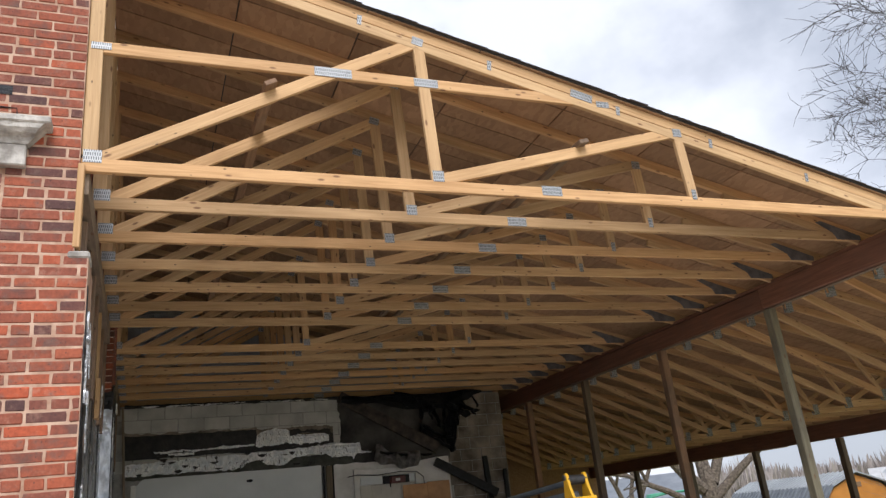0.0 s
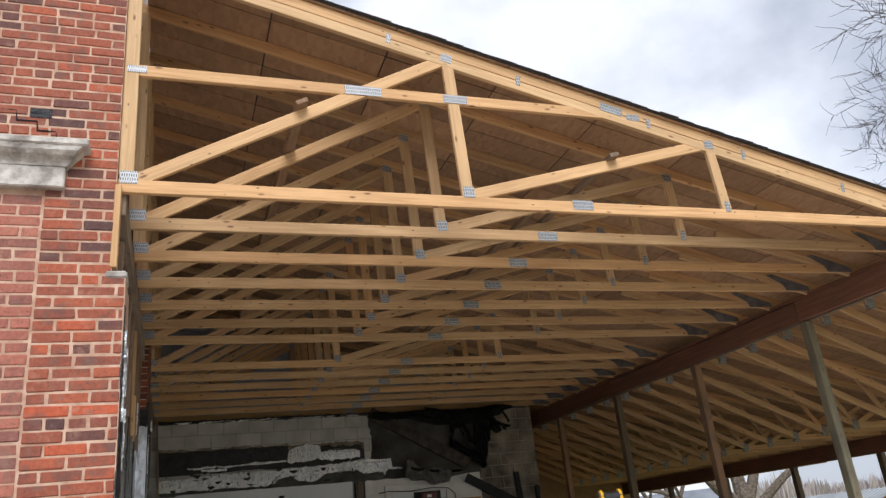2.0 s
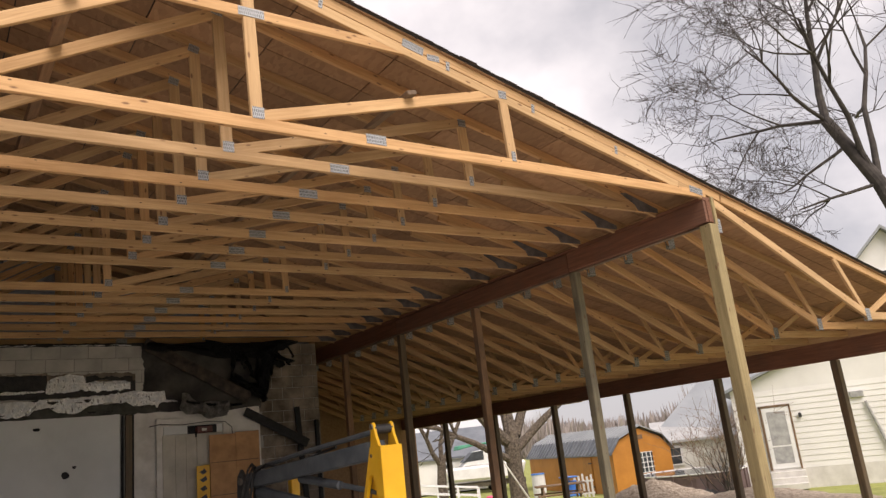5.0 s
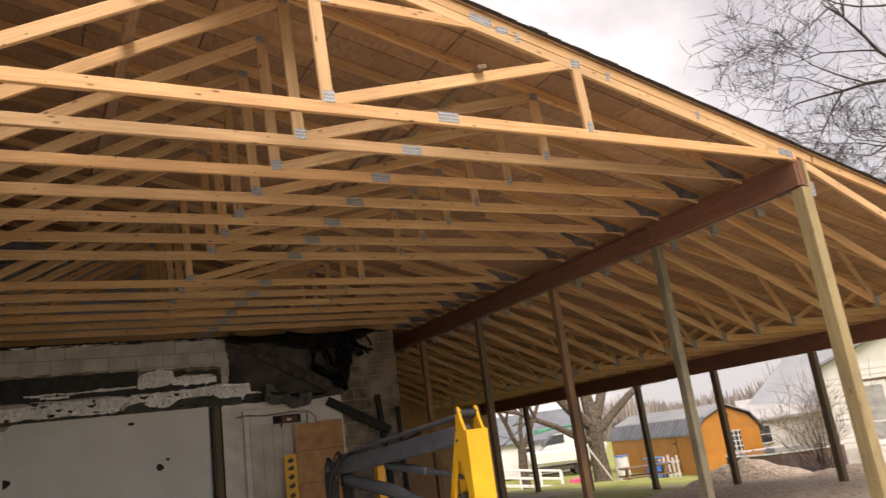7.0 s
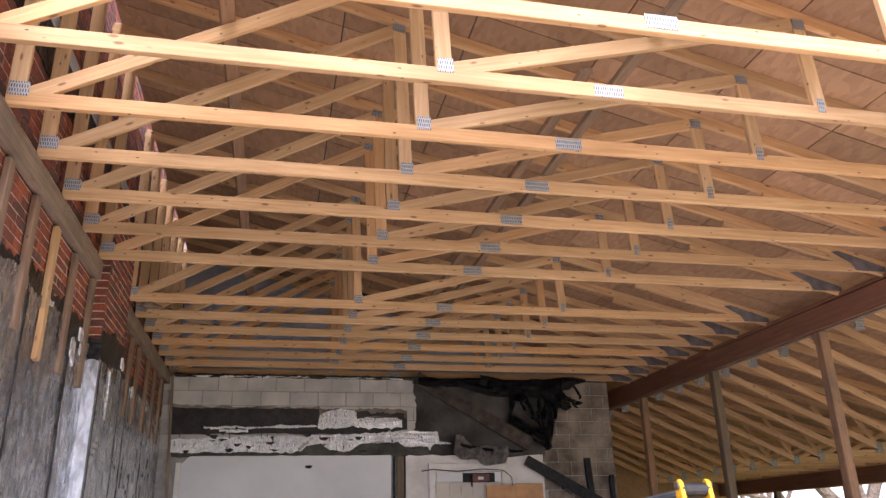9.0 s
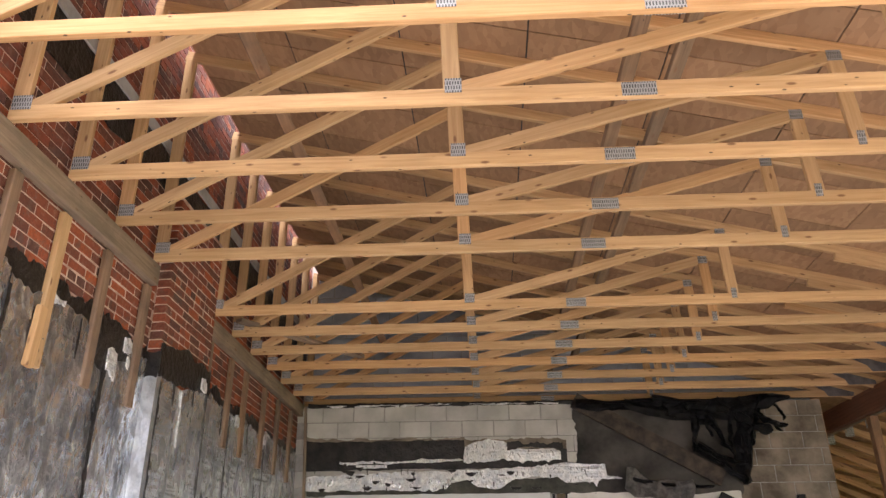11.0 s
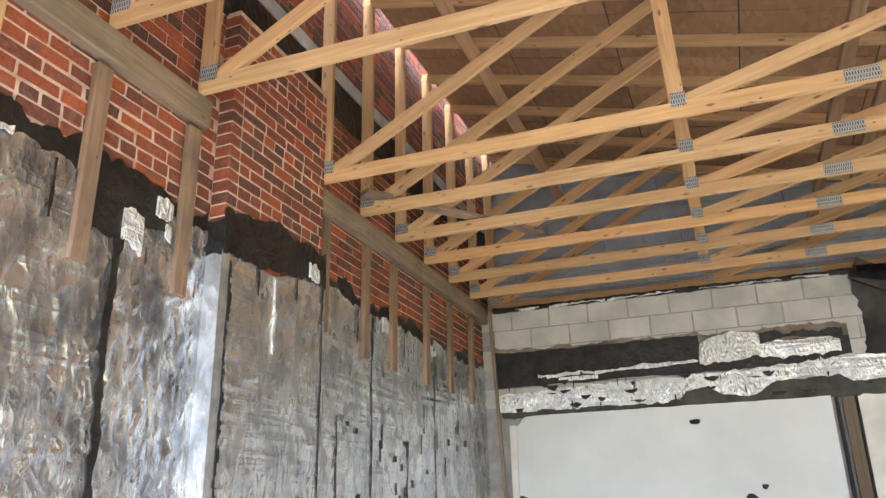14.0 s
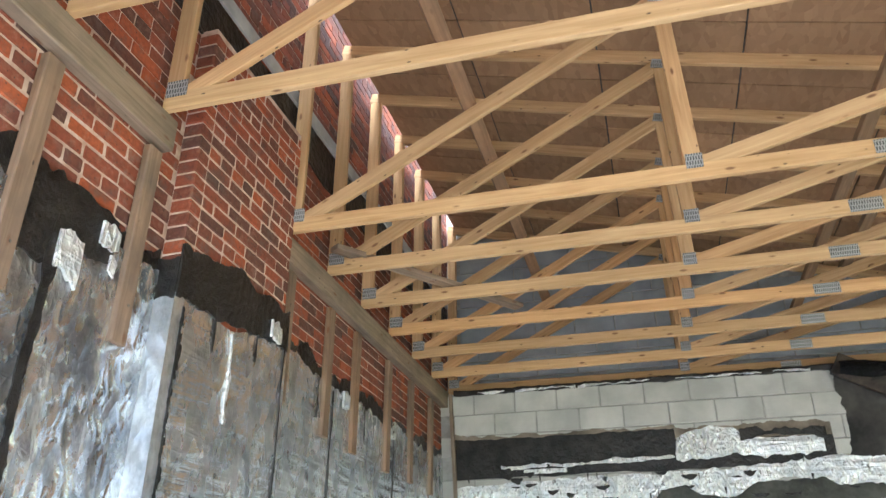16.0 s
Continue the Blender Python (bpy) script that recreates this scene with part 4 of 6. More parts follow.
us, lo, hi = ragged(0.02, 2.95, lambda u: 4.845 + wob(u, 31, 0.008, 4), lambda u: 4.855 + wob(u, 31, 0.008, 4) + abs(wob(u, 32, 0.010, 9)), 0.04)
part("seam", strip_mesh(us, lo, hi, lambda u, v, w: (PIL_X - FOIL_X + w + 0.014, v, u), 0.006), M_TAR, seam_thing)
us, lo, hi = ragged(0.02, 2.82, lambda u: PIL_Y0 + 0.045 + wob(u, 33, 0.004, 5), lambda u: PIL_Y0 + 0.049 + wob(u, 33, 0.004, 5) + abs(wob(u, 34, 0.003, 6)), 0.03)
part("seam", strip_mesh(us, lo, hi, lambda u, v, w: (PIL_X - FOIL_X + w + 0.020, v, u), 0.004), M_TAR, seam_thing)

rs_ = random.Random(12)
for i in range(34):
    z = 1.1 + i * 0.053 + rs_.uniform(-0.02, 0.02)
    y = PIL_Y0 + 0.058 + rs_.uniform(-0.012, 0.012)
    h_ = rs_.uniform(0.012, 0.04)
    part("speck", strip_mesh(*ragged(z - h_, z + h_, lambda u: y - 0.006 + wob(u, i + 200, 0.012, 25), lambda u: y + 0.006 + wob(u, i + 240, 0.014, 25), 0.008), lambda u, v, w: (PIL_X - FOIL_X + w + 0.018, v, u), 0.003), M_TAR, seam_thing)
for y, z, ln in ((4.17, 2.8, 0.10), (4.55, 2.85, 0.08), (1.6, 2.8, 0.12), (5.05, 2.9, 0.12), (5.5, 2.82, 0.1), (2.9, 2.8, 0.1), (6.3, 2.85, 0.1)):
    off = PIL_X - FOIL_X if PIL_Y0 < y < PIL_Y1 else 0.0
    part("drip", strip_mesh(*ragged(z - ln, z + 0.15, lambda u: y - 0.006 + wob(u, 270, 0.006, 9), lambda u: y + 0.006 + wob(u, 280, 0.008, 9), 0.02), lambda u, v, w: (off + w + 0.018, v, u), 0.004), M_TAR, seam_thing)
scr = thing("foil_scratch", (FOIL_X, 0, 0), "bright torn slit in the foil facing", "scratch", kind="structure")
for y, z0_, z1_, wd in ((4.335, 2.42, 2.84, 0.018), (4.30, 1.2, 1.62, 0.012), (5.02, 1.4, 1.75, 0.012)):
    off = PIL_X - FOIL_X if PIL_Y0 < y < PIL_Y1 else 0.0
    part("slit", strip_mesh(*ragged(z0_, z1_, lambda u: y - wd / 2 + wob(u, 290 + y, 0.012, 5), lambda u: y - wd / 2 + 0.004 + wob(u, 290 + y, 0.012, 5) + abs(wob(u, 295 + y, wd * 1.6, 7)), 0.015), lambda u, v, w: (off + w + 0.014, v, u), 0.006), M_FOIL, scr)

for i, (ya, yb) in enumerate(((0.37, 0.46), (0.86, 0.92))):
    us, lo, hi = ragged(0.3, 2.9 - 0.15 * i, lambda u: ya + wob(u, 601 + i, 0.05, 3, 5), lambda u: yb + wob(u, 605 + i, 0.06, 4, 5), 0.03)
    part("smear", strip_mesh(us, lo, hi, lambda u, v, w: (w + 0.014, v, u), 0.006), M_DAMP, seam_thing)
for i in range(26):
    z, y, h_ = rs_.uniform(1.3, 2.9), rs_.uniform(0.4, 1.5), rs_.uniform(0.03, 0.12)
    us, lo, hi = ragged(z - h_, z + h_, lambda u: y - 0.015 + wob(u, i + 610, 0.04, 14), lambda u: y + 0.015 + wob(u, i + 640, 0.04, 14), 0.012)
    part("flake", strip_mesh(us, lo, hi, lambda u, v, w: (w + 0.026, v, u), 0.008), M_FOIL, seam_thing)
# specks and short runs of mastic on the far boards
for i in range(44):
    z, y = rs_.uniform(1.2, 2.35), rs_.uniform(4.95, 8.3)
    w_, h_ = (rs_.uniform(0.004, 0.008), rs_.uniform(0.03, 0.12)) if i % 2 else (rs_.uniform(0.01, 0.028), rs_.uniform(0.012, 0.035))
    us, lo, hi = ragged(z - h_, z + h_, lambda u: y - w_ + wob(u, i + 660, w_, 20), lambda u: y + w_ + wob(u, i + 700, w_, 20), h_ / 6)
    part("speck", strip_mesh(us, lo, hi, lambda u, v, w: (w + 0.014, v, u), 0.004), M_TAR, seam_thing)

# black mastic band over the boards' top edge
tar = thing("mastic_band", (WALL_X, 0, 0), "black mastic smeared along the top of the foil", "sealant", kind="structure")
for i, (a, b) in enumerate(((0.36, 3.86), (4.87, 8.41))):
    us, lo, hi = ragged(a, b, lambda u: 2.84 + wob(u, 71, 0.06, 2.6, 5), lambda u: 3.08 + wob(u, 72, 0.06, 2.5, 6) + wob(u, 73, 0.03, 14), 0.012)
    part("smear", strip_mesh(us, lo, hi, lambda u, v, w: (w + 0.002, u, v), 0.006), M_TAR, tar)
us, lo, hi = ragged(PIL_Y0 - 0.012, PIL_Y1 + 0.02, lambda u: 2.84 + 0.1 * (u - 3.9) + wob(u, 81, 0.05, 4, 5), lambda u: 3.10 + 0.05 * (u - 3.9) + wob(u, 82, 0.06, 4, 5), 0.01)
part("smear", strip_mesh(us, lo, hi, lambda u, v, w: (PIL_X - WALL_X + w + 0.012, u, v), 0.01), M_TAR, tar)
us, lo, hi = ragged(0.0, PIL_X - WALL_X + 0.012, lambda u: 2.80 + wob(u, 83, 0.02, 4), lambda u: 3.05 + wob(u, 84, 0.04, 9), 0.012)
part("smear", strip_mesh(us, lo, hi, lambda u, v, w: (u, PIL_Y0 - 0.014 - w, v), 0.006), M_TAR, tar)
# torn bright patches of foil over the mastic
# a black sheet laid over the boards stands for the torn pocket
us, lo, hi = ragged(3.02, 3.56, lambda u: float(np.interp(u, (3.02, 3.10, 3.22, 3.34, 3.56), (2.84, 2.74, 2.72, 2.82, 2.86))) + wob(u, 721, 0.02, 9), lambda u: 3.06 + wob(u, 722, 0.03, 6), 0.012)
part("torn_pocket", strip_mesh(us, lo, hi, lambda u, v, w: (w + 0.020, u, v), 0.005), M_TAR, tar, "black sheet laid where the facing is torn open")
for i, (y, z, w_, h_) in enumerate(((3.335, 2.80, 0.12, 0.15), (3.52, 2.95, 0.10, 0.10), (3.56, 2.87, 0.035, 0.03), (3.05, 2.86, 0.03, 0.16), (2.62, 2.97, 0.15, 0.06), (1.35, 2.95, 0.2, 0.12), (5.95, 2.92, 0.10, 0.07), (6.9, 2.90, 0.12, 0.08), (4.72, 2.98, 0.10, 0.08))):
    x_off = 0.026 if not 3.87 < y < 4.86 else PIL_X - WALL_X + 0.026
    us, lo, hi = ragged(y - w_ / 2, y + w_ / 2, lambda u: z - h_ / 2 + wob(u, 90 + i, 0.05, 14), lambda u: z + h_ / 2 + wob(u, 95 + i, 0.05, 14), 0.012)
    t = thing("torn_foil", (WALL_X, y, z), "crumpled torn scrap of bright foil on the wall", "foil scrap", "foil scraps")
    part("scrap", strip_mesh(us, lo, hi, lambda u, v, w: (w + x_off, u - y, v - z), 0.014), M_FOIL, t)

# old roof line on the brick: tar band and grey flashing board
band = thing("old_roof_line", (WALL_X, 0, 4.28), "black tar band and grey flashing from a former roof", "flashing", kind="structure")
us, lo, hi = ragged(0.1, 8.6, lambda u: 0.0 + wob(u, 51, 0.05, 2), lambda u: 0.30 + wob(u, 52, 0.03, 3), 0.05)
part("tar", strip_mesh(us, lo, hi, lambda u, v, w: (w + 0.004, u, v), 0.012), M_TAR, band)
board(band, "flashing_board", (0.012, 0.1, 0.36), (0.012, 8.6, 0.36), 0.10, 0.022, M_FLASH)

# ---- back wall ----
WB = thing("wall_back", (0, BACK, 0), "painted concrete block back wall with tar and foil remains", "wall", kind="structure")
part("masonry_core", box(-0.2, 0.008, -0.1, 6.49, 0.2, 3.595), M_BLOCK_JOINT, WB)
part("upper_core", box(-0.2, BACK_UP - BACK + 0.008, 3.3, 6.5, BACK_UP - BACK + 0.25, 5.55), M_BLOCK_JOINT, WB)
bl_shared, bl_up, bl_stain = (brick_mesh("block", 0.389, 0.10, 0.19, mm) for mm in (M_BLOCK, M_BLOCK_UP, M_BLOCK_STAIN))
for j in range(18):
    z = 3.50 - j * 0.2
    if z < 0.2:
        break
    x = -0.2 + (0.2 if j % 2 else 0.0)
    while x < 6.45:
        ln = min(0.4, 6.5 - x)
        mid = x + ln / 2
        if z > 2.55 or mid > 5.2:
            me = bl_stain if mid > 5.3 else bl_shared
            if ln < 0.395:
                me = brick_mesh("block", ln - 0.011, 0.10, 0.19, M_BLOCK_STAIN if mid > 5.3 else M_BLOCK)
            part("block", me, M_BLOCK, WB, m=pose(mid, 0.05, z))
        x += 0.4
for j in range(10):
    z = 3.72 + j * 0.2
    x = -0.2 + (0.2 if j % 2 else 0.0)
    while x < 6.3 and z < node_z(x) + 0.05:
        part("block", bl_up, M_BLOCK_UP, WB, m=pose(x + 0.2, BACK_UP - BACK + 0.05, z))
        x += 0.4

# foil and black edging along the ledge
ledge = thing("ledge_flashing", (0, BACK, 3.60), "crumpled dark foil flashing along the wall ledge", "flashing", kind="structure")
rl = random.Random(19)
for i in range(26):
    u0, w_ = rl.uniform(0.02, 3.4), rl.uniform(0.03, 0.14)
    us, lo, hi = ragged(u0 - w_, u0 + w_, lambda u: 0.004 + wob(u, 101, 0.02, 6, 5), lambda u: 0.010 + wob(u, 102 + i, 0.016, 9, 5), 0.012)
    part("foil_edge", strip_mesh(us, lo, hi, lambda u, v, w: (u, -w - 0.008, v), 0.03), M_FOIL, ledge)
us, lo, hi = ragged(0.0, 3.45, lambda u: -0.008 + wob(u, 103, 0.012, 7, 4), lambda u: 0.04 + wob(u, 104, 0.008, 9), 0.012)
part("tar_edge", strip_mesh(us, lo, hi, lambda u, v, w: (u, -w, v), 0.02), M_TAR, ledge)


def on_back(off):
    return lambda u, v, w: (u, -w - off, v)


remains = thing("wall_remains", (0, BACK, 0), "black tar band with torn bright foil across the wall", "sealant", kind="structure")
us, lo, hi = ragged(0.0, 3.3, lambda u: 2.80 + wob(u, 111, 0.02, 3), lambda u: (3.16 if u < 2.03 else 3.03) + wob(u, 112, 0.016, 5, 6), 0.01)
part("tar", strip_mesh(us, lo, hi, on_back(0.002), 0.006), M_TAR, remains)
us, lo, hi = ragged(0.05, 3.62, lambda u: 2.495 + wob(u, 113, 0.02, 5, 5), lambda u: 2.70 + wob(u, 114, 0.04, 3, 5), 0.012)
part("damp_band", strip_mesh(us, lo, hi, on_back(0.002), 0.006), M_DAMP, remains)
us, lo, hi = ragged(2.56, 3.25, lambda u: 3.00 + 0.045 * math.sin((u - 2.5) * 4) + wob(u, 115, 0.03, 5, 5), lambda u: 3.12 + wob(u, 116, 0.05, 5, 5), 0.008)
part("tar", strip_mesh(us, lo, hi, on_back(0.024), 0.006), M_TAR, remains)
us, lo, hi = ragged(2.01, 3.22, lambda u: 2.885 + wob(u, 117, 0.03, 7, 5), lambda u: float(np.interp(u, (2.01, 2.03, 2.15, 2.32, 2.52, 2.6, 3.2), (2.95, 3.07, 3.13, 3.155, 3.14, 3.04, 3.03))) + wob(u, 118, 0.014, 9, 4), 0.008)
part("foil", strip_mesh(us, lo, hi, on_back(0.010), 0.012), M_FOIL, remains)
LOW_U = (0, 1.5, 1.79, 1.85, 2.06, 2.19, 2.4, 2.52, 2.65, 3.01, 3.2, 3.44, 3.6, 3.63, 3.66, 3.94)
LOW_Z = (2.56, 2.55, 2.56, 2.62, 2.67, 2.57, 2.555, 2.60, 2.68, 2.70, 2.66, 2.615, 2.63, 2.57, 2.64, 2.665)
us, lo, hi = ragged(0.02, 3.95, lambda u: float(np.interp(u, LOW_U, LOW_Z)) + wob(u, 119, 0.022, 7, 6), lambda u: float(np.interp(u, (0, 1.2, 2.5, 3.0, 3.05, 3.75, 3.77, 3.94), (2.73, 2.77, 2.80, 2.82, 2.86, 2.85, 2.70, 2.675))) + wob(u, 120, 0.022, 9, 6), 0.006)
part("foil", strip_mesh(us, lo, hi, on_back(0.012), 0.014), M_FOIL, remains)
rt = random.Random(31)
for i in range(46):
    u0, z0_ = rt.uniform(0.1, 3.6), rt.choice((2.80, 2.79, 2.60, 2.90, 2.70)) + rt.uniform(-0.05, 0.03)
    w_, h_ = rt.uniform(0.01, 0.07), rt.uniform(0.008, 0.045)
    if i % 3 == 0:
        w_, h_ = rt.uniform(0.004, 0.009), rt.uniform(0.03, 0.08)
    us, lo, hi = ragged(u0 - w_, u0 + w_, lambda u: z0_ - h_ * (1 - ((u - u0) / w_) ** 2) + wob(u, i + 500, 0.012, 22), lambda u: z0_ + 0.3 * h_ + wob(u, i + 560, 0.008, 22), max(0.003, w_ / 6))
    part("mastic_fleck", strip_mesh(us, lo, hi, on_back(0.022), 0.005), M_TAR, remains)
us, lo, hi = ragged(0.0, 3.3, lambda u: 3.02, lambda u: (3.185 if u < 2.03 else 3.16) + wob(u, 571, 0.03, 6, 6), 0.012)
part("smudge", strip_mesh(us, lo, hi, on_back(0.0005), 0.002), M_BLOCK_STAIN, remains, "grey soot smudge")
us, lo, hi = ragged(0.45, 2.0, lambda u: 2.86 + 0.02 * u + wob(u, 121, 0.014, 9, 5), lambda u: 2.885 + 0.022 * u + wob(u, 122, 0.022, 7, 5), 0.008)
part("foil", strip_mesh(us, lo, hi, on_back(0.012), 0.010), M_FOIL, remains)
us, lo, hi = ragged(0.66, 1.05, lambda u: 2.82 + wob(u, 123, 0.01, 8), lambda u: 2.865 + wob(u, 124, 0.008, 8), 0.02)
part("foil", strip_mesh(us, lo, hi, on_back(0.014), 0.010), M_FOIL, remains)

us, lo, hi = ragged(2.47, 3.60, lambda u: 3.40 + wob(u, 151, 0.06, 3, 5), lambda u: 5.28 + 0.35 * (u - 2.47) + wob(u, 152, 0.14, 3, 5), 0.02)
part("soot_coat", strip_mesh(us, lo, hi, lambda u, v, w: (v, -w - 0.001, u), 0.004), M_SOOT_BLOCK, remains, "soot-blackened wall face")

# boarded-up opening
panel = thing("board_panel", (0, BACK, 0), "large white board closing an old garage opening", "panel", kind="structure")


def panel_top(u):
    return 2.505 - 0.1 * math.exp(-((u - 0.2) / 0.06) ** 2) + wob(u, 131, 0.006, 6)


us, lo, hi = ragged(0.2, 3.06, lambda u: 0.0, panel_top, 0.03)
part("sheet", strip_mesh(us, lo, hi, lambda u, v, w: (u, -0.022 - w * 0.2, v), 0.004), M_PANEL, panel)
for x, z, r in ((1.90, 2.36, 0.05), (2.30, 1.66, 0.055), (2.42, 1.78, 0.028), (0.20, 1.7, 0.10)):
    us, lo, hi = ragged(x - r, x + r, lambda u: z - 0.7 * r * math.sqrt(max(0, 1 - ((u - x) / r) ** 2)) + wob(u, 133, 0.02, 12), lambda u: z + 0.6 * r * math.sqrt(max(0, 1 - ((u - x) / r) ** 2)) + wob(u, 134, 0.02, 12), 0.006)
    part("gouge", strip_mesh(us, lo, hi, lambda u, v, w: (u, -0.022 - w, v), 0.006), M_CHAR, panel, "torn dark gouge")
cor = thing("corner_strip", (0.0, BACK, 0), "dark batten and pale trim in the wall corner", "trim", kind="trim")
board(cor, "batten", (-0.02, -0.06, 3.60), (0.14, -0.03, 0.0), 0.035, 0.03, M_LEDGER, up=(1, 0, 0))
board(cor, "pale_trim", (0.165, -0.03, 0.0), (0.165, -0.03, 2.42), 0.07, 0.02, M_WHITE_PAINT, up=(1, 0, 0))
for x, w_, mat in ((3.10, 0.028, M_CHAR), (3.19, 0.10, M_POST_DARK), (3.255, 0.022, M_CHAR)):
    c = thing("jamb_board", (x, BACK, 0), "scorched jamb board beside the white panel", "trim", "scorched jambs", "trim")
    board(c, "plank", (0, -0.03, 0.0), (0, -0.03, 2.49), w_, 0.045, mat, up=(1, 0, 0))
us, lo, hi = ragged(3.27, 5.35, lambda u: 0.0, lambda u: 2.50 + wob(u, 141, 0.03, 3), 0.05)
solid("plaster_wall", strip_mesh(us, lo, hi, lambda u, v, w: (u, BACK - 0.004 - w * 0.3, v), 0.01), M_WHITE_PAINT, "stained off-white plaster around the door", "wall", "structure")

door = thing("door_1", (3.60, BACK, 0), "cream ribbed door in white casing, partly covered", "door", kind="structure")
board(door, "casing", (0.045, -0.045, 0.0), (0.045, -0.045, 2.38), 0.09, 0.05, M_WHITE_PAINT, up=(1, 0, 0))
board(door, "casing", (1.13, -0.045, 0.0), (1.13, -0.045, 2.36), 0.09, 0.05, M_WHITE_PAINT, up=(1, 0, 0))
board(door, "casing_head", (0.0, -0.05, 2.34), (1.18, -0.05, 2.31), 0.10, 0.058, M_WHITE_PAINT)
leaf = part("leaf", box(0.10, -0.042, 0.01, 1.08, -0.02, 2.12, 0.004), M_DOOR, door)
part("transom", box(0.12, -0.035, 2.13, 1.08, -0.012, 2.26, 0.004), M_PANEL, door)
for i in range(5):
    part("rib", box(0.30 + 0.17 * i, -0.052, 0.02, 0.312 + 0.17 * i, -0.0425, 2.10, 0.003), M_DOOR, door)
# the gap's shade is drawn as a black slab over the door
part("gap_shade", box(0.50, -0.040, 2.12, 0.98, -0.036, 2.25), M_CHAR, door, "black slab painting the dark of the gap above the leaf")
exit_box = thing("exit_lamp_box", (4.22, BACK, 2.12), "broken dark red box hanging over the door", "exit lamp")
part("housing", box(0, -0.15, 0.0, 0.26, -0.06, 0.11, 0.012), plain("dark_red_plastic", (0.06, 0.015, 0.012), (0.13, 0.03, 0.025), 0.5, 8), exit_box)
part("torn_face", box(0.08, -0.156, 0.03, 0.16, -0.151, 0.07, 0.002), M_WHITE_PAINT, exit_box)
part("bracket", box(0.0, -0.07, -0.06, 0.02, -0.05, 0.0, 0.003), M_CHAR, exit_box)
wire = thing("loose_cable", (3.3, BACK, 2.3), "black cable drooping over the door casing", "cable")
part("cable", tube([(0.2, -0.03, -0.02), (0.35, -0.1, 0.0), (0.7, -0.1, -0.03), (1.1, -0.1, 0.0), (1.4, -0.1, -0.02), (1.52, -0.1, -0.12), (1.53, -0.09, -0.3)], [0.007] * 7, 6), M_HAZARD, wire)

ply = thing("plywood_stack", (4.42, BACK, 0), "orange plywood sheets leaning on the wall", "plywood")
for i, (x0, x1, zt) in enumerate(((0.0, 0.44, 2.07), (0.45, 0.86, 2.09))):
    part("sheet", box(x0, -0.14 + 0.02 * i, 0.0, x1, -0.12 + 0.02 * i, zt, 0.003), M_PLY, ply)
for z in (1.1, 1.62):
    part("seam_strip", box(0.02, -0.1445, z, 0.84, -0.1415, z + 0.012), M_BRACE, ply)
sign = thing("hazard_sign", (4.30, BACK - 0.16, 0.0), "yellow warning board with black marks by the door", "sign")
part("board", box(-0.105, -0.012, 0.0, 0.105, 0.0, 1.60, 0.004), M_YELLOW, sign)
for i, z in enumerate((1.50, 1.38, 1.24, 1.1, 0.95, 0.8)):
    part("mark", prism([(-0.06, z), (0.02 + 0.02 * (i % 2), z + 0.05), (0.06, z - 0.01), (-0.01, z - 0.045)], "y", -0.016, -0.0125), M_HAZARD, sign)


# burnt debris hanging from the roof edge on the back wall
def rag(p, q, width, seed, sag=0.1):
    """A hanging charred strip between two points, crumpled."""
    bm = bmesh.new()
    p, q = Vector(p), Vector(q)
    n_ = 14
    grid = []
    for i in range(n_ + 1):
        t = i / n_
        c = p.lerp(q, t) + Vector((wob(t * 2, seed, 0.05, 2), -abs(wob(t * 2, seed + 1, 0.09, 2)) - 0.02, -sag * math.sin(t * math.pi)))
        w_ = width * (0.7 + 0.6 * noise.noise((t * 4, seed, 9.0))) * (0.4 if i == n_ else 1)
        d = (q - p).normalized().cross(Vector((0, 1, 0))).normalized()
        row = []
        for k in range(5):
            f = (k - 2) / 2
            row.append(bm.verts.new(c + d * f * w_ / 2 + Vector((0, -0.05 * noise.noise((t * 5, k * 0.9, seed)) - 0.04 * (1 - f * f), 0))))
        grid.append(row)
    for a, b in zip(grid, grid[1:]):
        for k in range(4):
            bm.faces.new((a[k], a[k + 1], b[k + 1], b[k]))
    geo = bmesh.ops.solidify(bm, geom=bm.faces[:], thickness=0.012)
    return bm


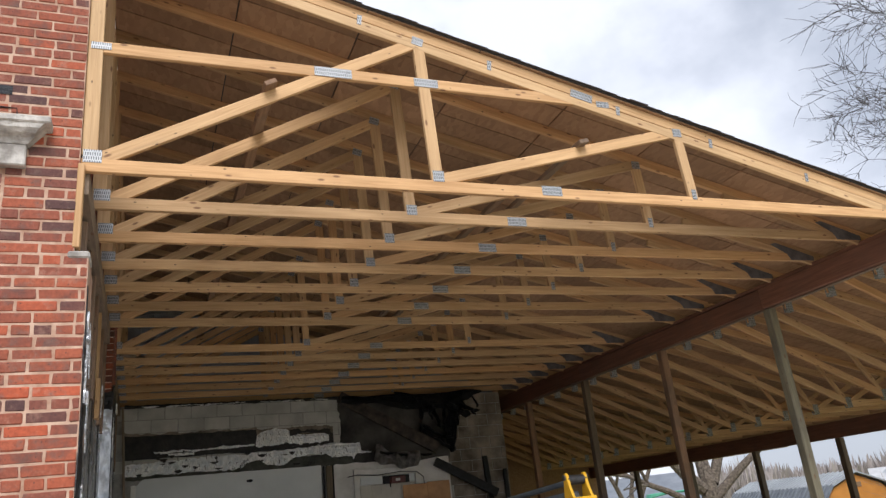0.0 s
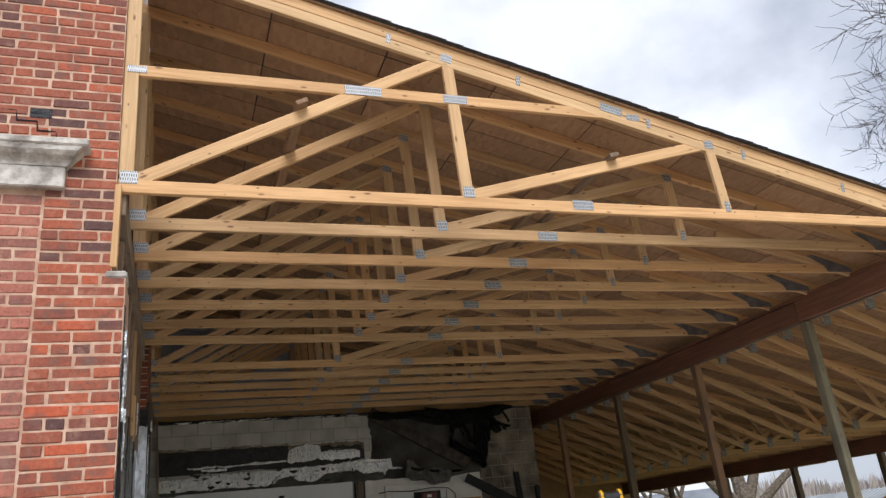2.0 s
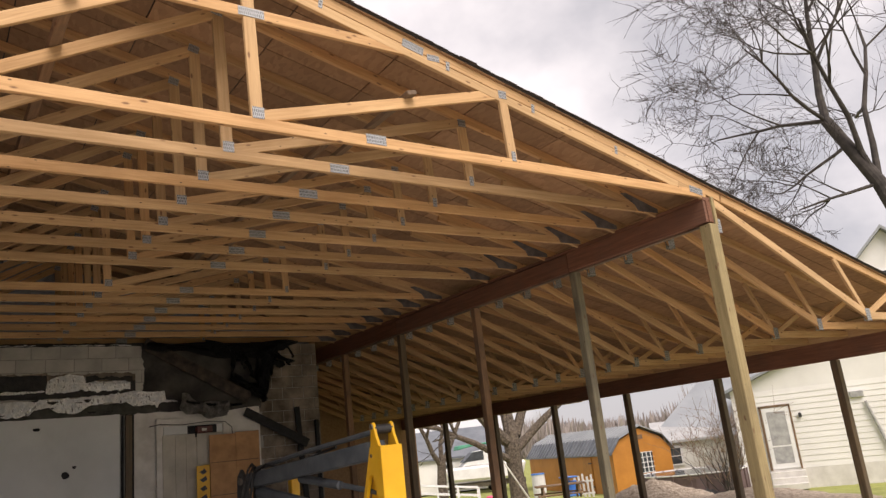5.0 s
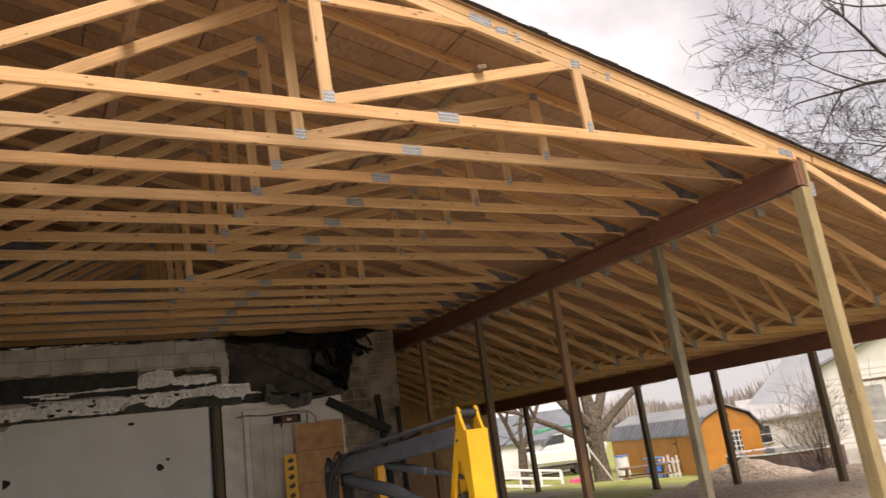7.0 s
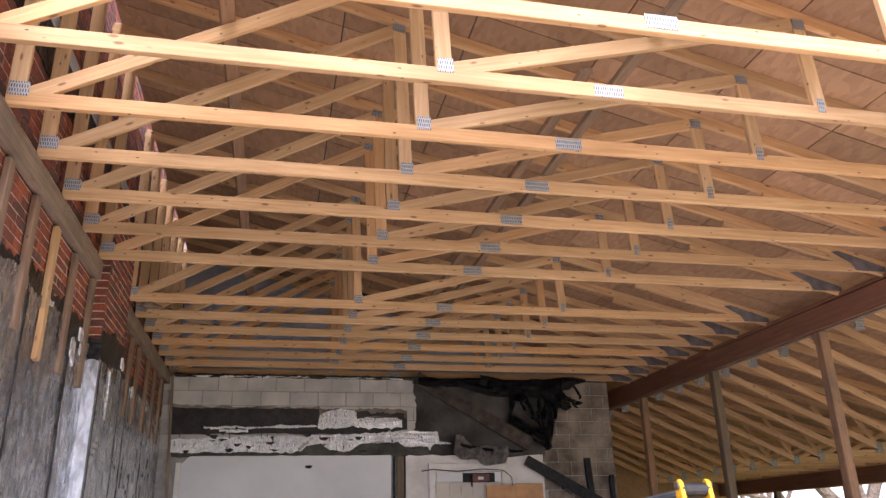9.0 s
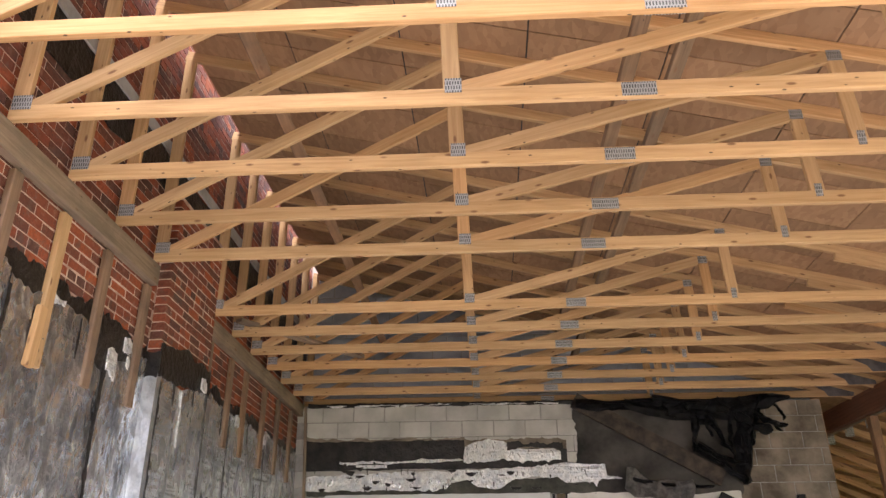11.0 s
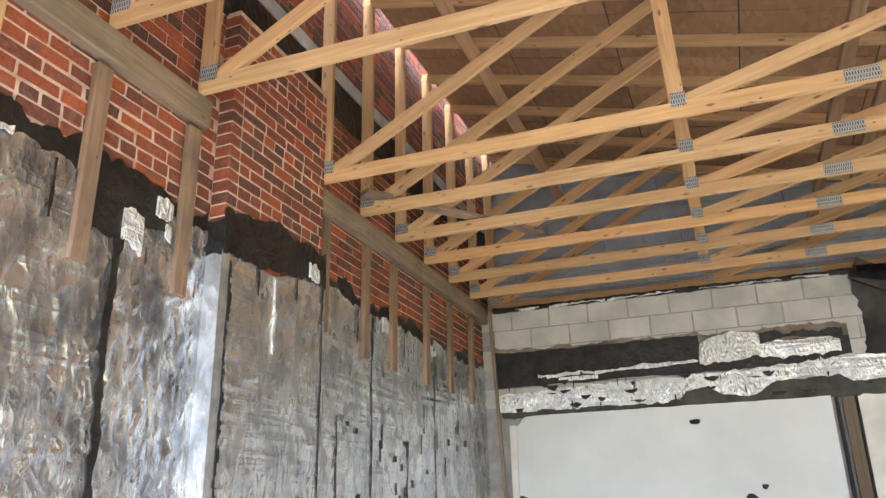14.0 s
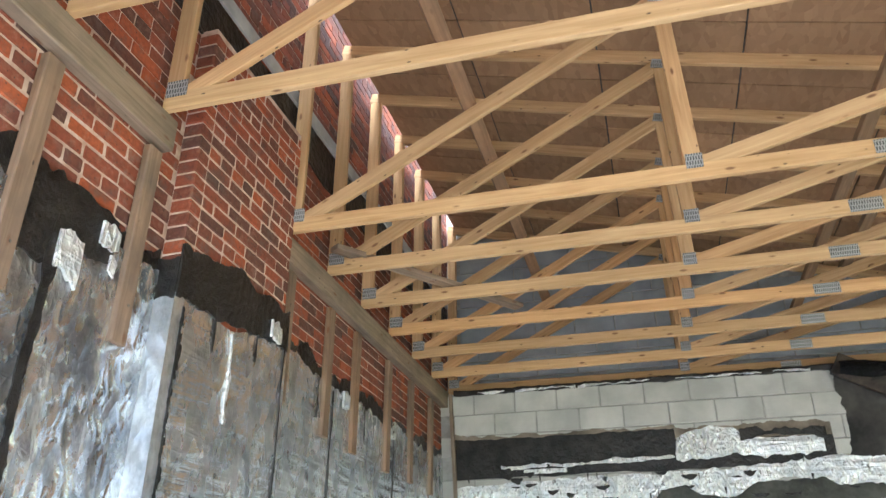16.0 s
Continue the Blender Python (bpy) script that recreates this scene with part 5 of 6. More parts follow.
deb = thing("burnt_debris", (0, BACK, 3.6), "charred roofing and membrane hanging on the block wall", "debris")
for i, (p, q, w_, sg) in enumerate((((3.45, -0.06, 0.0), (6.1, -0.1, 0.0), 0.12, 0.04), ((4.0, -0.08, -0.05), (5.6, -0.12, -0.12), 0.16, 0.10), ((4.9, -0.1, -0.02), (4.84, -0.1, -0.66), 0.11, 0.0),
                                    ((5.05, -0.1, -0.02), (5.22, -0.12, -0.62), 0.10, 0.05), ((5.4, -0.1, 0.0), (5.95, -0.12, -0.35), 0.12, 0.08), ((5.55, -0.1, -0.2), (5.38, -0.1, -1.05), 0.13, 0.0),
                                    ((4.88, -0.1, -0.55), (5.45, -0.1, -0.80), 0.08, 0.05), ((5.2, -0.12, 0.0), (5.6, -0.1, -0.5), 0.12, 0.0), ((5.7, -0.1, 0.0), (5.5, -0.12, -0.6), 0.08, 0.0), ((4.4, -0.08, -0.02), (5.9, -0.14, -0.05), 0.24, 0.08),
                                    ((5.3, -0.12, -0.1), (5.78, -0.14, -0.42), 0.16, 0.05), ((5.62, -0.1, -0.15), (5.9, -0.1, -0.42), 0.05, 0.0), ((4.86, -0.1, -0.6), (5.4, -0.1, -1.02), 0.09, 0.0), ((3.95, -0.05, -0.93), (5.0, -0.06, -1.05), 0.09, 0.04),
                                    ((4.7, -0.1, -0.05), (5.1, -0.12, -0.3), 0.10, 0.1), ((5.0, -0.14, -0.1), (5.04, -0.14, -0.48), 0.05, 0.0), ((5.32, -0.12, -0.2), (5.28, -0.12, -0.78), 0.06, 0.0), ((4.5, -0.08, -0.02), (4.62, -0.1, -0.24), 0.05, 0.0), ((5.85, -0.1, 0.0), (5.98, -0.1, -0.28), 0.05, 0.0), ((4.75, -0.07, -0.12), (5.65, -0.08, -0.16), 0.34, 0.05), ((5.5, -0.08, -0.1), (5.34, -0.08, -0.9), 0.20, 0.0), ((3.5, -0.06, -0.04), (4.9, -0.07, -0.06), 0.18, 0.03))):
    part("charred_strip", rag(p, q, w_, 3.7 * i + 1, sg), M_CHAR, deb)
part("grey_ash_clump", rag((3.95, -0.06, -0.95), (4.80, -0.10, -1.10), 0.36, 77, 0.08), plain("grey_ash", (0.13, 0.125, 0.12), (0.30, 0.285, 0.27), 0.95, 14, bump_s=0.9, bump_scale=30, bump_d=0.03), deb)
pl = thing("burnt_plank", (3.42, BACK - 0.08, 3.62), "scorched brown plank slanting down the block wall", "plank")
board(pl, "plank", (0, 0, 0), (1.72, -0.02, -0.98), 0.20, 0.04, M_CHAR_PLANK)
pl = thing("burnt_plank", (5.05, BACK - 0.12, 2.42), "charred black timber slanting beside the door", "plank")
board(pl, "plank", (0, 0, 0), (1.1, -0.05, -0.62), 0.15, 0.05, M_CHAR)
pl = thing("burnt_plank", (6.15, BACK - 0.10, 0.0), "charred timber standing against the block wall", "plank")
board(pl, "plank", (0, 0, 0), (-0.12, 0.05, 2.45), 0.09, 0.05, M_CHAR, up=(1, 0, 0))
pl = thing("burnt_plank", (6.38, BACK - 0.10, 0.0), "charred timber standing against the block wall", "plank")
board(pl, "plank", (0, 0, 0), (0.02, 0.05, 2.2), 0.07, 0.05, M_CHAR, up=(1, 0, 0))

# ---- lifting machine ----
mach = thing("lift_machine", (4.1, 2.0, 0.012), "yellow and grey lifting machine with a jointed boom", "lift")
M_BLACK_STEEL = plain("worn_black_steel", (0.010, 0.010, 0.011), (0.035, 0.034, 0.034), 0.5, 14)


def holed_plate(outer, inner, x0, x1):
    """An upright plate from x0 to x1; the convex outline and the opening have equally many (y, z) corners."""
    bm = bmesh.new()
    rings = [[bm.verts.new((x, y, z)) for y, z in loop] for x in (x0, x1) for loop in (outer, inner)]
    n_ = len(outer)
    for i in range(n_):
        j = (i + 1) % n_
        for a, b in ((0, 1), (1, 3), (3, 2), (2, 0)):
            bm.faces.new((rings[a][i], rings[a][j], rings[b][j], rings[b][i]))
    bmesh.ops.recalc_face_normals(bm, faces=bm.faces)
    return bm


def on_outline(corners, c, count):
    """Points of a convex outline at even turns round c, corners snapped to."""
    pts = []
    for k in range(count):
        d = Vector((math.cos(2 * math.pi * k / count), math.sin(2 * math.pi * k / count)))
        for p, q in zip(corners, corners[1:] + corners[:1]):
            p, q = Vector(p) - Vector(c), Vector(q) - Vector(c)
            e = q - p
            den = d.x * e.y - d.y * e.x
            if abs(den) < 1e-9:
                continue
            t_, s_ = (p.x * e.y - p.y * e.x) / den, (p.x * d.y - p.y * d.x) / den
            if t_ > 0 and -1e-6 <= s_ <= 1 + 1e-6:
                pts.append(Vector(c) + d * t_)
                break
    for cn in corners:
        k = min(range(len(pts)), key=lambda i: (pts[i] - Vector(cn)).length)
        pts[k] = Vector(cn)
    return [(p.x, p.y) for p in pts]


mid_hole = (0.09, 1.00)
cheek = on_outline([(-0.12, 0.1), (0.36, 0.1), (0.36, 0.80), (0.06, 1.50), (-0.12, 1.50)], mid_hole, 40)
hole = [(mid_hole[0] + 0.125 * math.cos(a) * (1 - 0.42 * math.sin(a)) - 0.02 * math.sin(a), mid_hole[1] + 0.25 * math.sin(a)) for a in (2 * math.pi * k / 40 for k in range(40))]
for sx in (-0.115, 0.08):
    up = part("upright", holed_plate(cheek, hole, sx, sx + 0.035), M_YELLOW, mach)
    part("ear_plate", prism([(-0.11, 1.499), (0.055, 1.499), (0.035, 1.60), (0.03, 1.69), (0.012, 1.72), (-0.015, 1.725), (-0.035, 1.70), (-0.06, 1.60)], "x", sx + 0.002, sx + 0.033, 0.004), M_YELLOW, up)
part("front_plate", box(-0.117, -0.15, 0.1, 0.117, -0.118, 1.503, 0.005), M_YELLOW, mach)
part("inner_web", box(-0.05, -0.118, 0.1, -0.02, 0.22, 1.30, 0.003), M_YELLOW, mach)
hub = part("pivot_hub", tube([(-0.135, 0.10, 0.90), (-0.045, 0.10, 0.90)], [0.05, 0.055], 14), M_BLACK_STEEL, mach)
part("hub_bolt", tube([(-0.150, 0.10, 0.90), (-0.134, 0.10, 0.90)], [0.022, 0.022], 6), M_STEEL, hub)
part("pin", tube([(-0.10, 0, 1.66), (0.10, 0, 1.66)], [0.045, 0.045], 14), M_BLACK_STEEL, mach)
for sx in (-0.125, 0.113):
    part("pin_cap", tube([(sx, -0.003, 1.685), (sx + 0.012, -0.003, 1.685)], [0.028, 0.028], 10), M_STEEL, mach)
    part("bolt", tube([(sx, 0.04, 1.42), (sx + 0.012, 0.04, 1.42)], [0.016, 0.016], 8), M_STEEL, mach)
part("boom", box_mesh("boom", 2.55, 0.15, 0.17, M_GREY_PAINT, 0.012), M_GREY_PAINT, mach, "blue-grey boom", along((-0.02, 0.03, 1.475), (-0.36, 2.5, 1.30)))
part("upper_link", tube([(-0.02, 0.02, 1.65), (-0.2, 1.4, 1.54), (-0.34, 2.4, 1.43)], [0.028, 0.028, 0.026], 8), M_GREY_PAINT, mach)
part("ram", tube([(-0.20, 1.5, 1.27), (-0.11, 0.75, 1.17), (-0.10, 0.74, 1.17), (-0.03, 0.12, 1.08)], [0.045, 0.045, 0.028, 0.028], 10), M_GREY_PAINT, mach)
part("ram", tube([(-0.34, 2.35, 1.16), (-0.20, 1.4, 1.0), (-0.05, 0.5, 0.72)], [0.07, 0.07, 0.06], 12), M_GREY_PAINT, mach)
for sx in (-0.50, -0.29):
    part("knuckle", prism([(2.40, 0.45), (2.62, 0.45), (2.70, 1.12), (2.66, 1.36), (2.56, 1.44), (2.46, 1.38), (2.36, 1.16)], "x", sx, sx + 0.04, 0.008), M_BLACK_STEEL, mach, "black steel knuckle plate")
part("knuckle_pin", tube([(-0.53, 2.52, 1.30), (-0.22, 2.52, 1.30)], [0.04, 0.04], 12), M_STEEL, mach)
for k in range(3):
    part("hose", tube([(-0.40 - 0.04 * k, 2.55, 0.6), (-0.47 - 0.05 * k, 2.36, 1.02 + 0.04 * k), (-0.44 - 0.03 * k, 2.30, 1.36 + 0.03 * k), (-0.38, 2.38 + 0.05 * k, 1.45 + 0.02 * k), (-0.33, 2.55, 1.36)], [0.013] * 5, 6), M_BLACK_STEEL, mach)
part("hose", tube([(-0.36, 2.5, 1.10), (-0.42, 2.3, 1.38), (-0.34, 2.15, 1.46), (-0.26, 1.8, 1.40), (-0.17, 1.3, 1.48), (-0.1, 0.8, 1.55)], [0.014] * 6, 6), M_HAZARD, mach)
part("rear_mast", box(0.45, 3.3, 0.1, 0.57, 3.42, 1.46, 0.01), M_YELLOW, mach)
part("chassis", box(-0.7, -0.35, 0.12, 0.7, 3.6, 0.45, 0.03), M_GREY_PAINT, mach)
for sx in (-0.78, 0.62):
    for sy in (0.2, 3.0):
        wh = part("wheel", tube([(sx, sy, 0.24), (sx + 0.16, sy, 0.24)], [0.24, 0.24], 18), M_HAZARD, mach)
        part("rim", tube([(sx - 0.004, sy, 0.24), (sx + 0.164, sy, 0.24)], [0.12, 0.12], 14), M_YELLOW, wh)


# ---- the yard beyond ----
EYE0 = (0.45, -4.3)


def spot(az, d):
    a = radians(az)
    x, y = EYE0[0] + d * math.sin(a), EYE0[1] + d * math.cos(a)
    return x, y, fall(x, y)


def gable_house(name, loc, rz, w, dp, eave, ridge, wall_mat, roof_mat, label, along_x=True, over=0.25):
    """A plain gabled house body: walls, two roof slopes. Local x along the front, y away."""
    h = thing(name, loc, label, "house", "", "", rz)
    if along_x:
        out = [(0, 0), (dp, 0), (dp, eave), (dp / 2, ridge), (0, eave)]
        part("wall", prism(out, "x", -w / 2, w / 2), wall_mat, h)
        for a, b in (((-over, eave - over * (ridge - eave) / (dp / 2)), (dp / 2, ridge)), ((dp + over, eave - over * (ridge - eave) / (dp / 2)), (dp / 2, ridge))):
            bm = prism([(a[0], a[1] + 0.02), (b[0], b[1] + 0.02), (b[0], b[1] + 0.12), (a[0], a[1] + 0.12)], "x", -w / 2 - over, w / 2 + over)
            part("roof", bm, roof_mat, h)
    else:
        out = [(-w / 2, 0), (w / 2, 0), (w / 2, eave), (0, ridge), (-w / 2, eave)]
        part("wall", prism(out, "y", 0, dp), wall_mat, h)
        k = (ridge - eave) / (w / 2)
        for s in (-1, 1):
            bm = prism([(s * (w / 2 + over), eave - over * k + 0.02), (0, ridge + 0.02), (0, ridge + 0.12), (s * (w / 2 + over), eave - over * k + 0.12)], "y", -over, dp + over)
            part("roof", bm, roof_mat, h)
    return h


def siding(h, x0, x1, z0, z1, mat, step=0.2, y=0.0):
    n_ = int((z1 - z0) / step)
    for i in range(n_):
        z = z0 + i * step
        bm = prism([(y, z), (y - 0.022, z + 0.004), (y - 0.006, z + step)], "x", x0, x1)
        part("siding_board", bm, mat, h)


def house_window(h, x, z, w, hh, y=0.0):
    wd = part("window", box(x - w / 2, y - 0.04, z, x + w / 2, y - 0.025, z + hh), M_GLASS_DARK, h, "dark double-hung window")
    for a in (box(x - w / 2 - 0.09, y - 0.07, z - 0.05, x - w / 2, y - 0.02, z + hh + 0.09), box(x + w / 2, y - 0.07, z - 0.05, x + w / 2 + 0.09, y - 0.02, z + hh + 0.09),
              box(x - w / 2, y - 0.07, z + hh, x + w / 2, y - 0.02, z + hh + 0.09), box(x - w / 2, y - 0.075, z - 0.06, x + w / 2, y - 0.02, z), box(x - w / 2, y - 0.06, z + hh * 0.48, x + w / 2, y - 0.022, z + hh * 0.52)):
        part("frame", a, M_WHITE_METAL, wd)


# white house with the storm door
hx, hy, hz = spot(57.2, 29.0)
house = gable_house("white_house", (hx, hy, -1.0), -57.2, 9.0, 9.0, 3.3, 5.0, M_SIDING, M_METAL_ROOF, "white clapboard house with storm door", False, 0.3)
house.matrix_basis = pose(hx, hy, -1.0, 0, 0, -57.2) @ pose(3.4, 0, 0)
siding(house, -4.5, 4.5, 0.55, 3.3, M_SIDING, 0.19)
part("upper_storey", prism([(-0.9, 3.0), (4.1, 3.0), (4.1, 5.9), (1.6, 8.4), (-0.9, 5.9)], "y", 1.5, 8.0), M_SIDING, house)
for s in (-1, 1):
    part("upper_roof", prism([(1.6 + s * 2.85, 5.57), (1.6, 8.42), (1.6, 8.54), (1.6 + s * 2.85, 5.69)], "y", 1.2, 8.3), M_METAL_ROOF, house)
siding(house, -0.9, 4.1, 3.9, 5.9, M_SIDING, 0.19, 1.5)
part("foundation", box(-4.52, -0.03, -0.2, 4.52, 0.1, 0.55), M_CONCRETE, house)
d_ = part("storm_door", box(-3.6, -0.05, 0.58, -2.72, -0.02, 2.62, 0.01), M_WHITE_METAL, house, "white storm door with tall glass")
part("glass", box(-3.46, -0.056, 1.35, -2.86, -0.051, 2.48), M_FLASH, d_)
part("glass", box(-3.46, -0.056, 0.75, -2.86, -0.051, 1.30), M_FLASH, d_)
part("frame", box(-3.68, -0.06, 0.55, -3.6, -0.01, 2.7), M_BRACE, d_)
part("frame", box(-2.72, -0.06, 0.55, -2.66, -0.01, 2.7), M_BRACE, d_)
part("frame", box(-3.68, -0.06, 2.62, -2.66, -0.01, 2.7), M_BRACE, d_)
for i in range(3):
    part("step", box(-3.7, -0.35 - 0.3 * i, -0.05, -2.6, -0.04 - 0.3 * i, 0.5 - 0.18 * i, 0.01), M_CONCRETE, house)
part("downpipe", tube([(-0.35, -0.1, 2.5), (0.2, -0.1, 0.3)], [0.05, 0.06], 8), M_FLASH, house)
part("meter_box", box(-0.75, -0.12, 2.65, -0.35, -0.02, 2.85, 0.01), M_FLASH, house)
part("porch_lamp", box(-2.45, -0.14, 2.2, -2.35, -0.03, 2.36, 0.02), M_HAZARD, house)
house_window(house, 2.9, 1.5, 0.8, 1.3)
house_window(house, 1.3, 1.2, 0.35, 1.6)
house_window(house, 1.6, 5.6, 0.8, 1.3, 1.5)
# wing with the big pale roof
wx, wy, wz = spot(55.0, 36.0)
wing = thing("house_wing", (wx, wy, -1.0), "low white house wing under a pale grey hipped roof", "house", rz=-55)
part("wall", box(-3.2, 0, 0, 4.6, 7.5, 2.2), M_SIDING, wing)
bm = bmesh.new()
c0 = [bm.verts.new(p) for p in ((-3.5, -0.3, 2.1), (4.9, -0.3, 2.1), (4.9, 7.8, 2.1), (-3.5, 7.8, 2.1), (-1.2, 3.75, 4.5), (4.9, 3.75, 4.5))]
for f in ((0, 1, 5, 4), (1, 2, 5), (2, 3, 4, 5), (3, 0, 4), (3, 2, 1, 0)):
    bm.faces.new([c0[k] for k in f])
part("roof", bm, M_METAL_ROOF, wing)
siding(wing, -3.2, 4.6, 0.3, 2.15, M_SIDING, 0.2)
# garage
gx, gy, gz = spot(52.1, 35.0)
gar = gable_house("white_garage", (gx, gy, -1.0), -48, 3.0, 4.0, 1.75, 2.5, M_SIDING, plain("weathered_pale_roof", (0.36, 0.36, 0.36), (0.48, 0.48, 0.475), 0.5, 2), "small white garage with pale grey roof")
house_window(gar, -0.9, 0.8, 0.45, 0.65)

# orange gambrel shed
sx_, sy_, sz_ = spot(46.3, 33.0)
shed = thing("garden_shed", (sx_, sy_, -1.0), "orange wooden gambrel shed with grey metal roof", "shed", rz=-46.6 + 12)
gam = [(0, 0), (2.9, 0), (2.9, 1.95), (2.45, 2.5), (1.45, 2.95), (0.45, 2.5), (0, 1.95)]
part("wall", prism(gam, "y", 0, 10.4), M_SHED, shed)
roof_o = [(-0.15, 1.85), (0.38, 2.56), (1.45, 3.04), (2.52, 2.56), (3.05, 1.85)]
for (a, b) in zip(roof_o, roof_o[1:]):
    part("roof_slope", prism([a, b, (b[0], b[1] + 0.06), (a[0], a[1] + 0.06)], "y", -0.15, 10.55), M_METAL_ROOF if min(a[1], b[1]) > 2.3 else M_SHED_ROOF, shed)
for (a, b) in zip(roof_o[:2], roof_o[1:3]):
    for i in range(27):
        part("roof_rib", prism([(a[0] - 0.02, a[1] + 0.05), (b[0], b[1] + 0.05), (b[0] - 0.02, b[1] + 0.115), (a[0] - 0.03, a[1] + 0.115)], "y", -0.1 + 0.4 * i, -0.03 + 0.4 * i), M_METAL_ROOF if a[1] > 2.3 else M_SHED_ROOF, shed)
shed.matrix_basis = pose(sx_, sy_, -1.2, 0, 0, -21) @ Matrix.Diagonal((0.92, 1, 0.90, 1))
w_sh = part("window", box(1.35, -0.03, 0.95, 1.95, -0.01, 1.85), M_GLASS_DARK, shed)
for i in range(3):
    part("muntin", box(1.33 + 0.2 * i + 0.1, -0.045, 0.95, 1.36 + 0.2 * i + 0.1, -0.031, 1.85), M_WHITE_METAL, w_sh)
for i in range(5):
    part("muntin", box(1.33, -0.05, 0.93 + 0.225 * i, 1.97, -0.031, 0.96 + 0.225 * i), M_WHITE_METAL, w_sh)
part("vent", box(1.25, -0.03, 2.45, 1.6, -0.01, 2.65), M_BRACE, shed)
part("side_door", box(-0.04, 2.2, 0.05, -0.01, 3.1, 1.8), plain("shed_door", (0.40, 0.16, 0.03), (0.5, 0.22, 0.04), 0.6), shed)
for z in (0.4, 1.5):
    part("hinge", box(-0.06, 2.15, z, -0.041, 2.5, z + 0.06), M_HAZARD, shed)

# grey-roofed house far behind
fx, fy, fz = spot(33.0, 47.0)
far_house = gable_house("grey_roof_house", (fx, fy, -1.0), -33, 9.0, 7.0, 2.0, 3.6, M_SIDING, M_SHED_ROOF, "low house with grey roof behind the yard")
house_window(far_house, -1.5, 0.7, 0.8, 0.9)
house_window(far_house, 1.0, 0.7, 0.8, 0.9)

# pool
px_, py_, pz_ = spot(51.5, 28.5)
pool = thing("above_ground_pool", (px_, py_, pz_ + 0.08), "round brown above-ground pool with white rail", "pool")
part("wall", tube([(0, 0, -0.1), (0, 0, 0.80)], [1.8, 1.8], 40), M_POOL, pool)
part("rim", tube([(1.82 * math.cos(2 * math.pi * k / 40), 1.82 * math.sin(2 * math.pi * k / 40), 0.80) for k in range(41)], [0.025] * 41, 6), M_WHITE_METAL, pool)
part("water", tube([(0, 0, 0.6), (0, 0, 0.805)], [1.75, 1.75], 40), M_GLASS_DARK, pool)
for k in range(20):
    a = 2 * math.pi * k / 20
    part("stave", box(-0.04, -0.03, -0.1, 0.04, 0.03, 0.82, 0.005), M_POOL, pool, m=pose(1.81 * math.cos(a), 1.81 * math.sin(a), 0, 0, 0, math.degrees(a) + 90))
swing = thing("garden_swing", (*spot(49.4, 35.0)[:2], spot(49.4, 35.0)[2]), "dark metal garden swing frame", "swing", rz=-48)
part("frame", tube([(-0.9, 0, 0), (-0.8, 0, 1.75), (0.9, 0, 1.9), (1.0, 0, 0)], [0.03] * 4, 6), M_HAZARD, swing)
part("seat", box(-0.6, -0.2, 0.5, 0.6, 0.2, 0.9, 0.03), M_FLASH, swing)

# boat on its trailer
bx, by, bz = spot(37.0, 45.0)
boat = thing("motor_boat", (bx, by, bz), "white motor boat with green trim on a trailer", "boat", rz=-37 + 10)
part("hull", prism([(-2.6, 1.5), (-2.2, 0.75), (2.0, 0.65), (2.3, 1.55), (0.5, 1.5)], "y", -0.9, 0.9, 0.12), M_WHITE_METAL, boat)
part("cabin", prism([(-1.4, 1.5), (-0.6, 2.3), (0.9, 2.4), (1.1, 1.5)], "y", -0.7, 0.7, 0.06), M_WHITE_METAL, boat)
part("cover", prism([(-1.6, 2.45), (-0.2, 2.65), (1.2, 2.55), (1.2, 2.75), (-1.5, 2.7)], "y", -0.75, 0.75, 0.04), M_GREEN, boat, "green canvas top")
part("windscreen", prism([(-1.3, 1.75), (-0.72, 2.25), (-0.1, 2.3), (-0.1, 1.8)], "y", -0.71, 0.712), M_GLASS_DARK, boat)
part("trailer", box(-2.3, -0.6, 0.35, 2.2, 0.6, 0.6, 0.03), M_STEEL, boat)
for sy in (-0.75, 0.75):
    part("wheel", tube([(0.5, sy - 0.08, 0.3), (0.5, sy + 0.08, 0.3)], [0.3, 0.3], 16), M_HAZARD, boat)

# white ramp with rails
rx_, ry_, rz_ = spot(32.1, 31.0)
rampt = thing("wheelchair_ramp", (rx_, ry_, rz_), "white railed wooden access ramp", "ramp", rz=-33)
part("deck", prism([(-2.6, 0.0), (2.3, 0.0), (2.3, 0.08), (-2.6, 0.75), (-2.6, 0.65)], "y", -0.5, 0.5), M_CONCRETE, rampt)
for sy in (-0.5, 0.5):
    for h_ in (0.3, 0.6, 0.9):
        part("rail", tube([(-2.6, sy, 0.72 + h_), (2.3, sy, 0.06 + h_)], [0.025, 0.025], 6), M_WHITE_METAL, rampt)
    for k in range(7):
        x = -2.5 + k * 0.8
        zz = 0.7 - (x + 2.6) * 0.135
        part("post", box(x, sy - 0.03, 0.0, x + 0.06, sy + 0.03, zz + 0.95), M_WHITE_METAL, rampt)

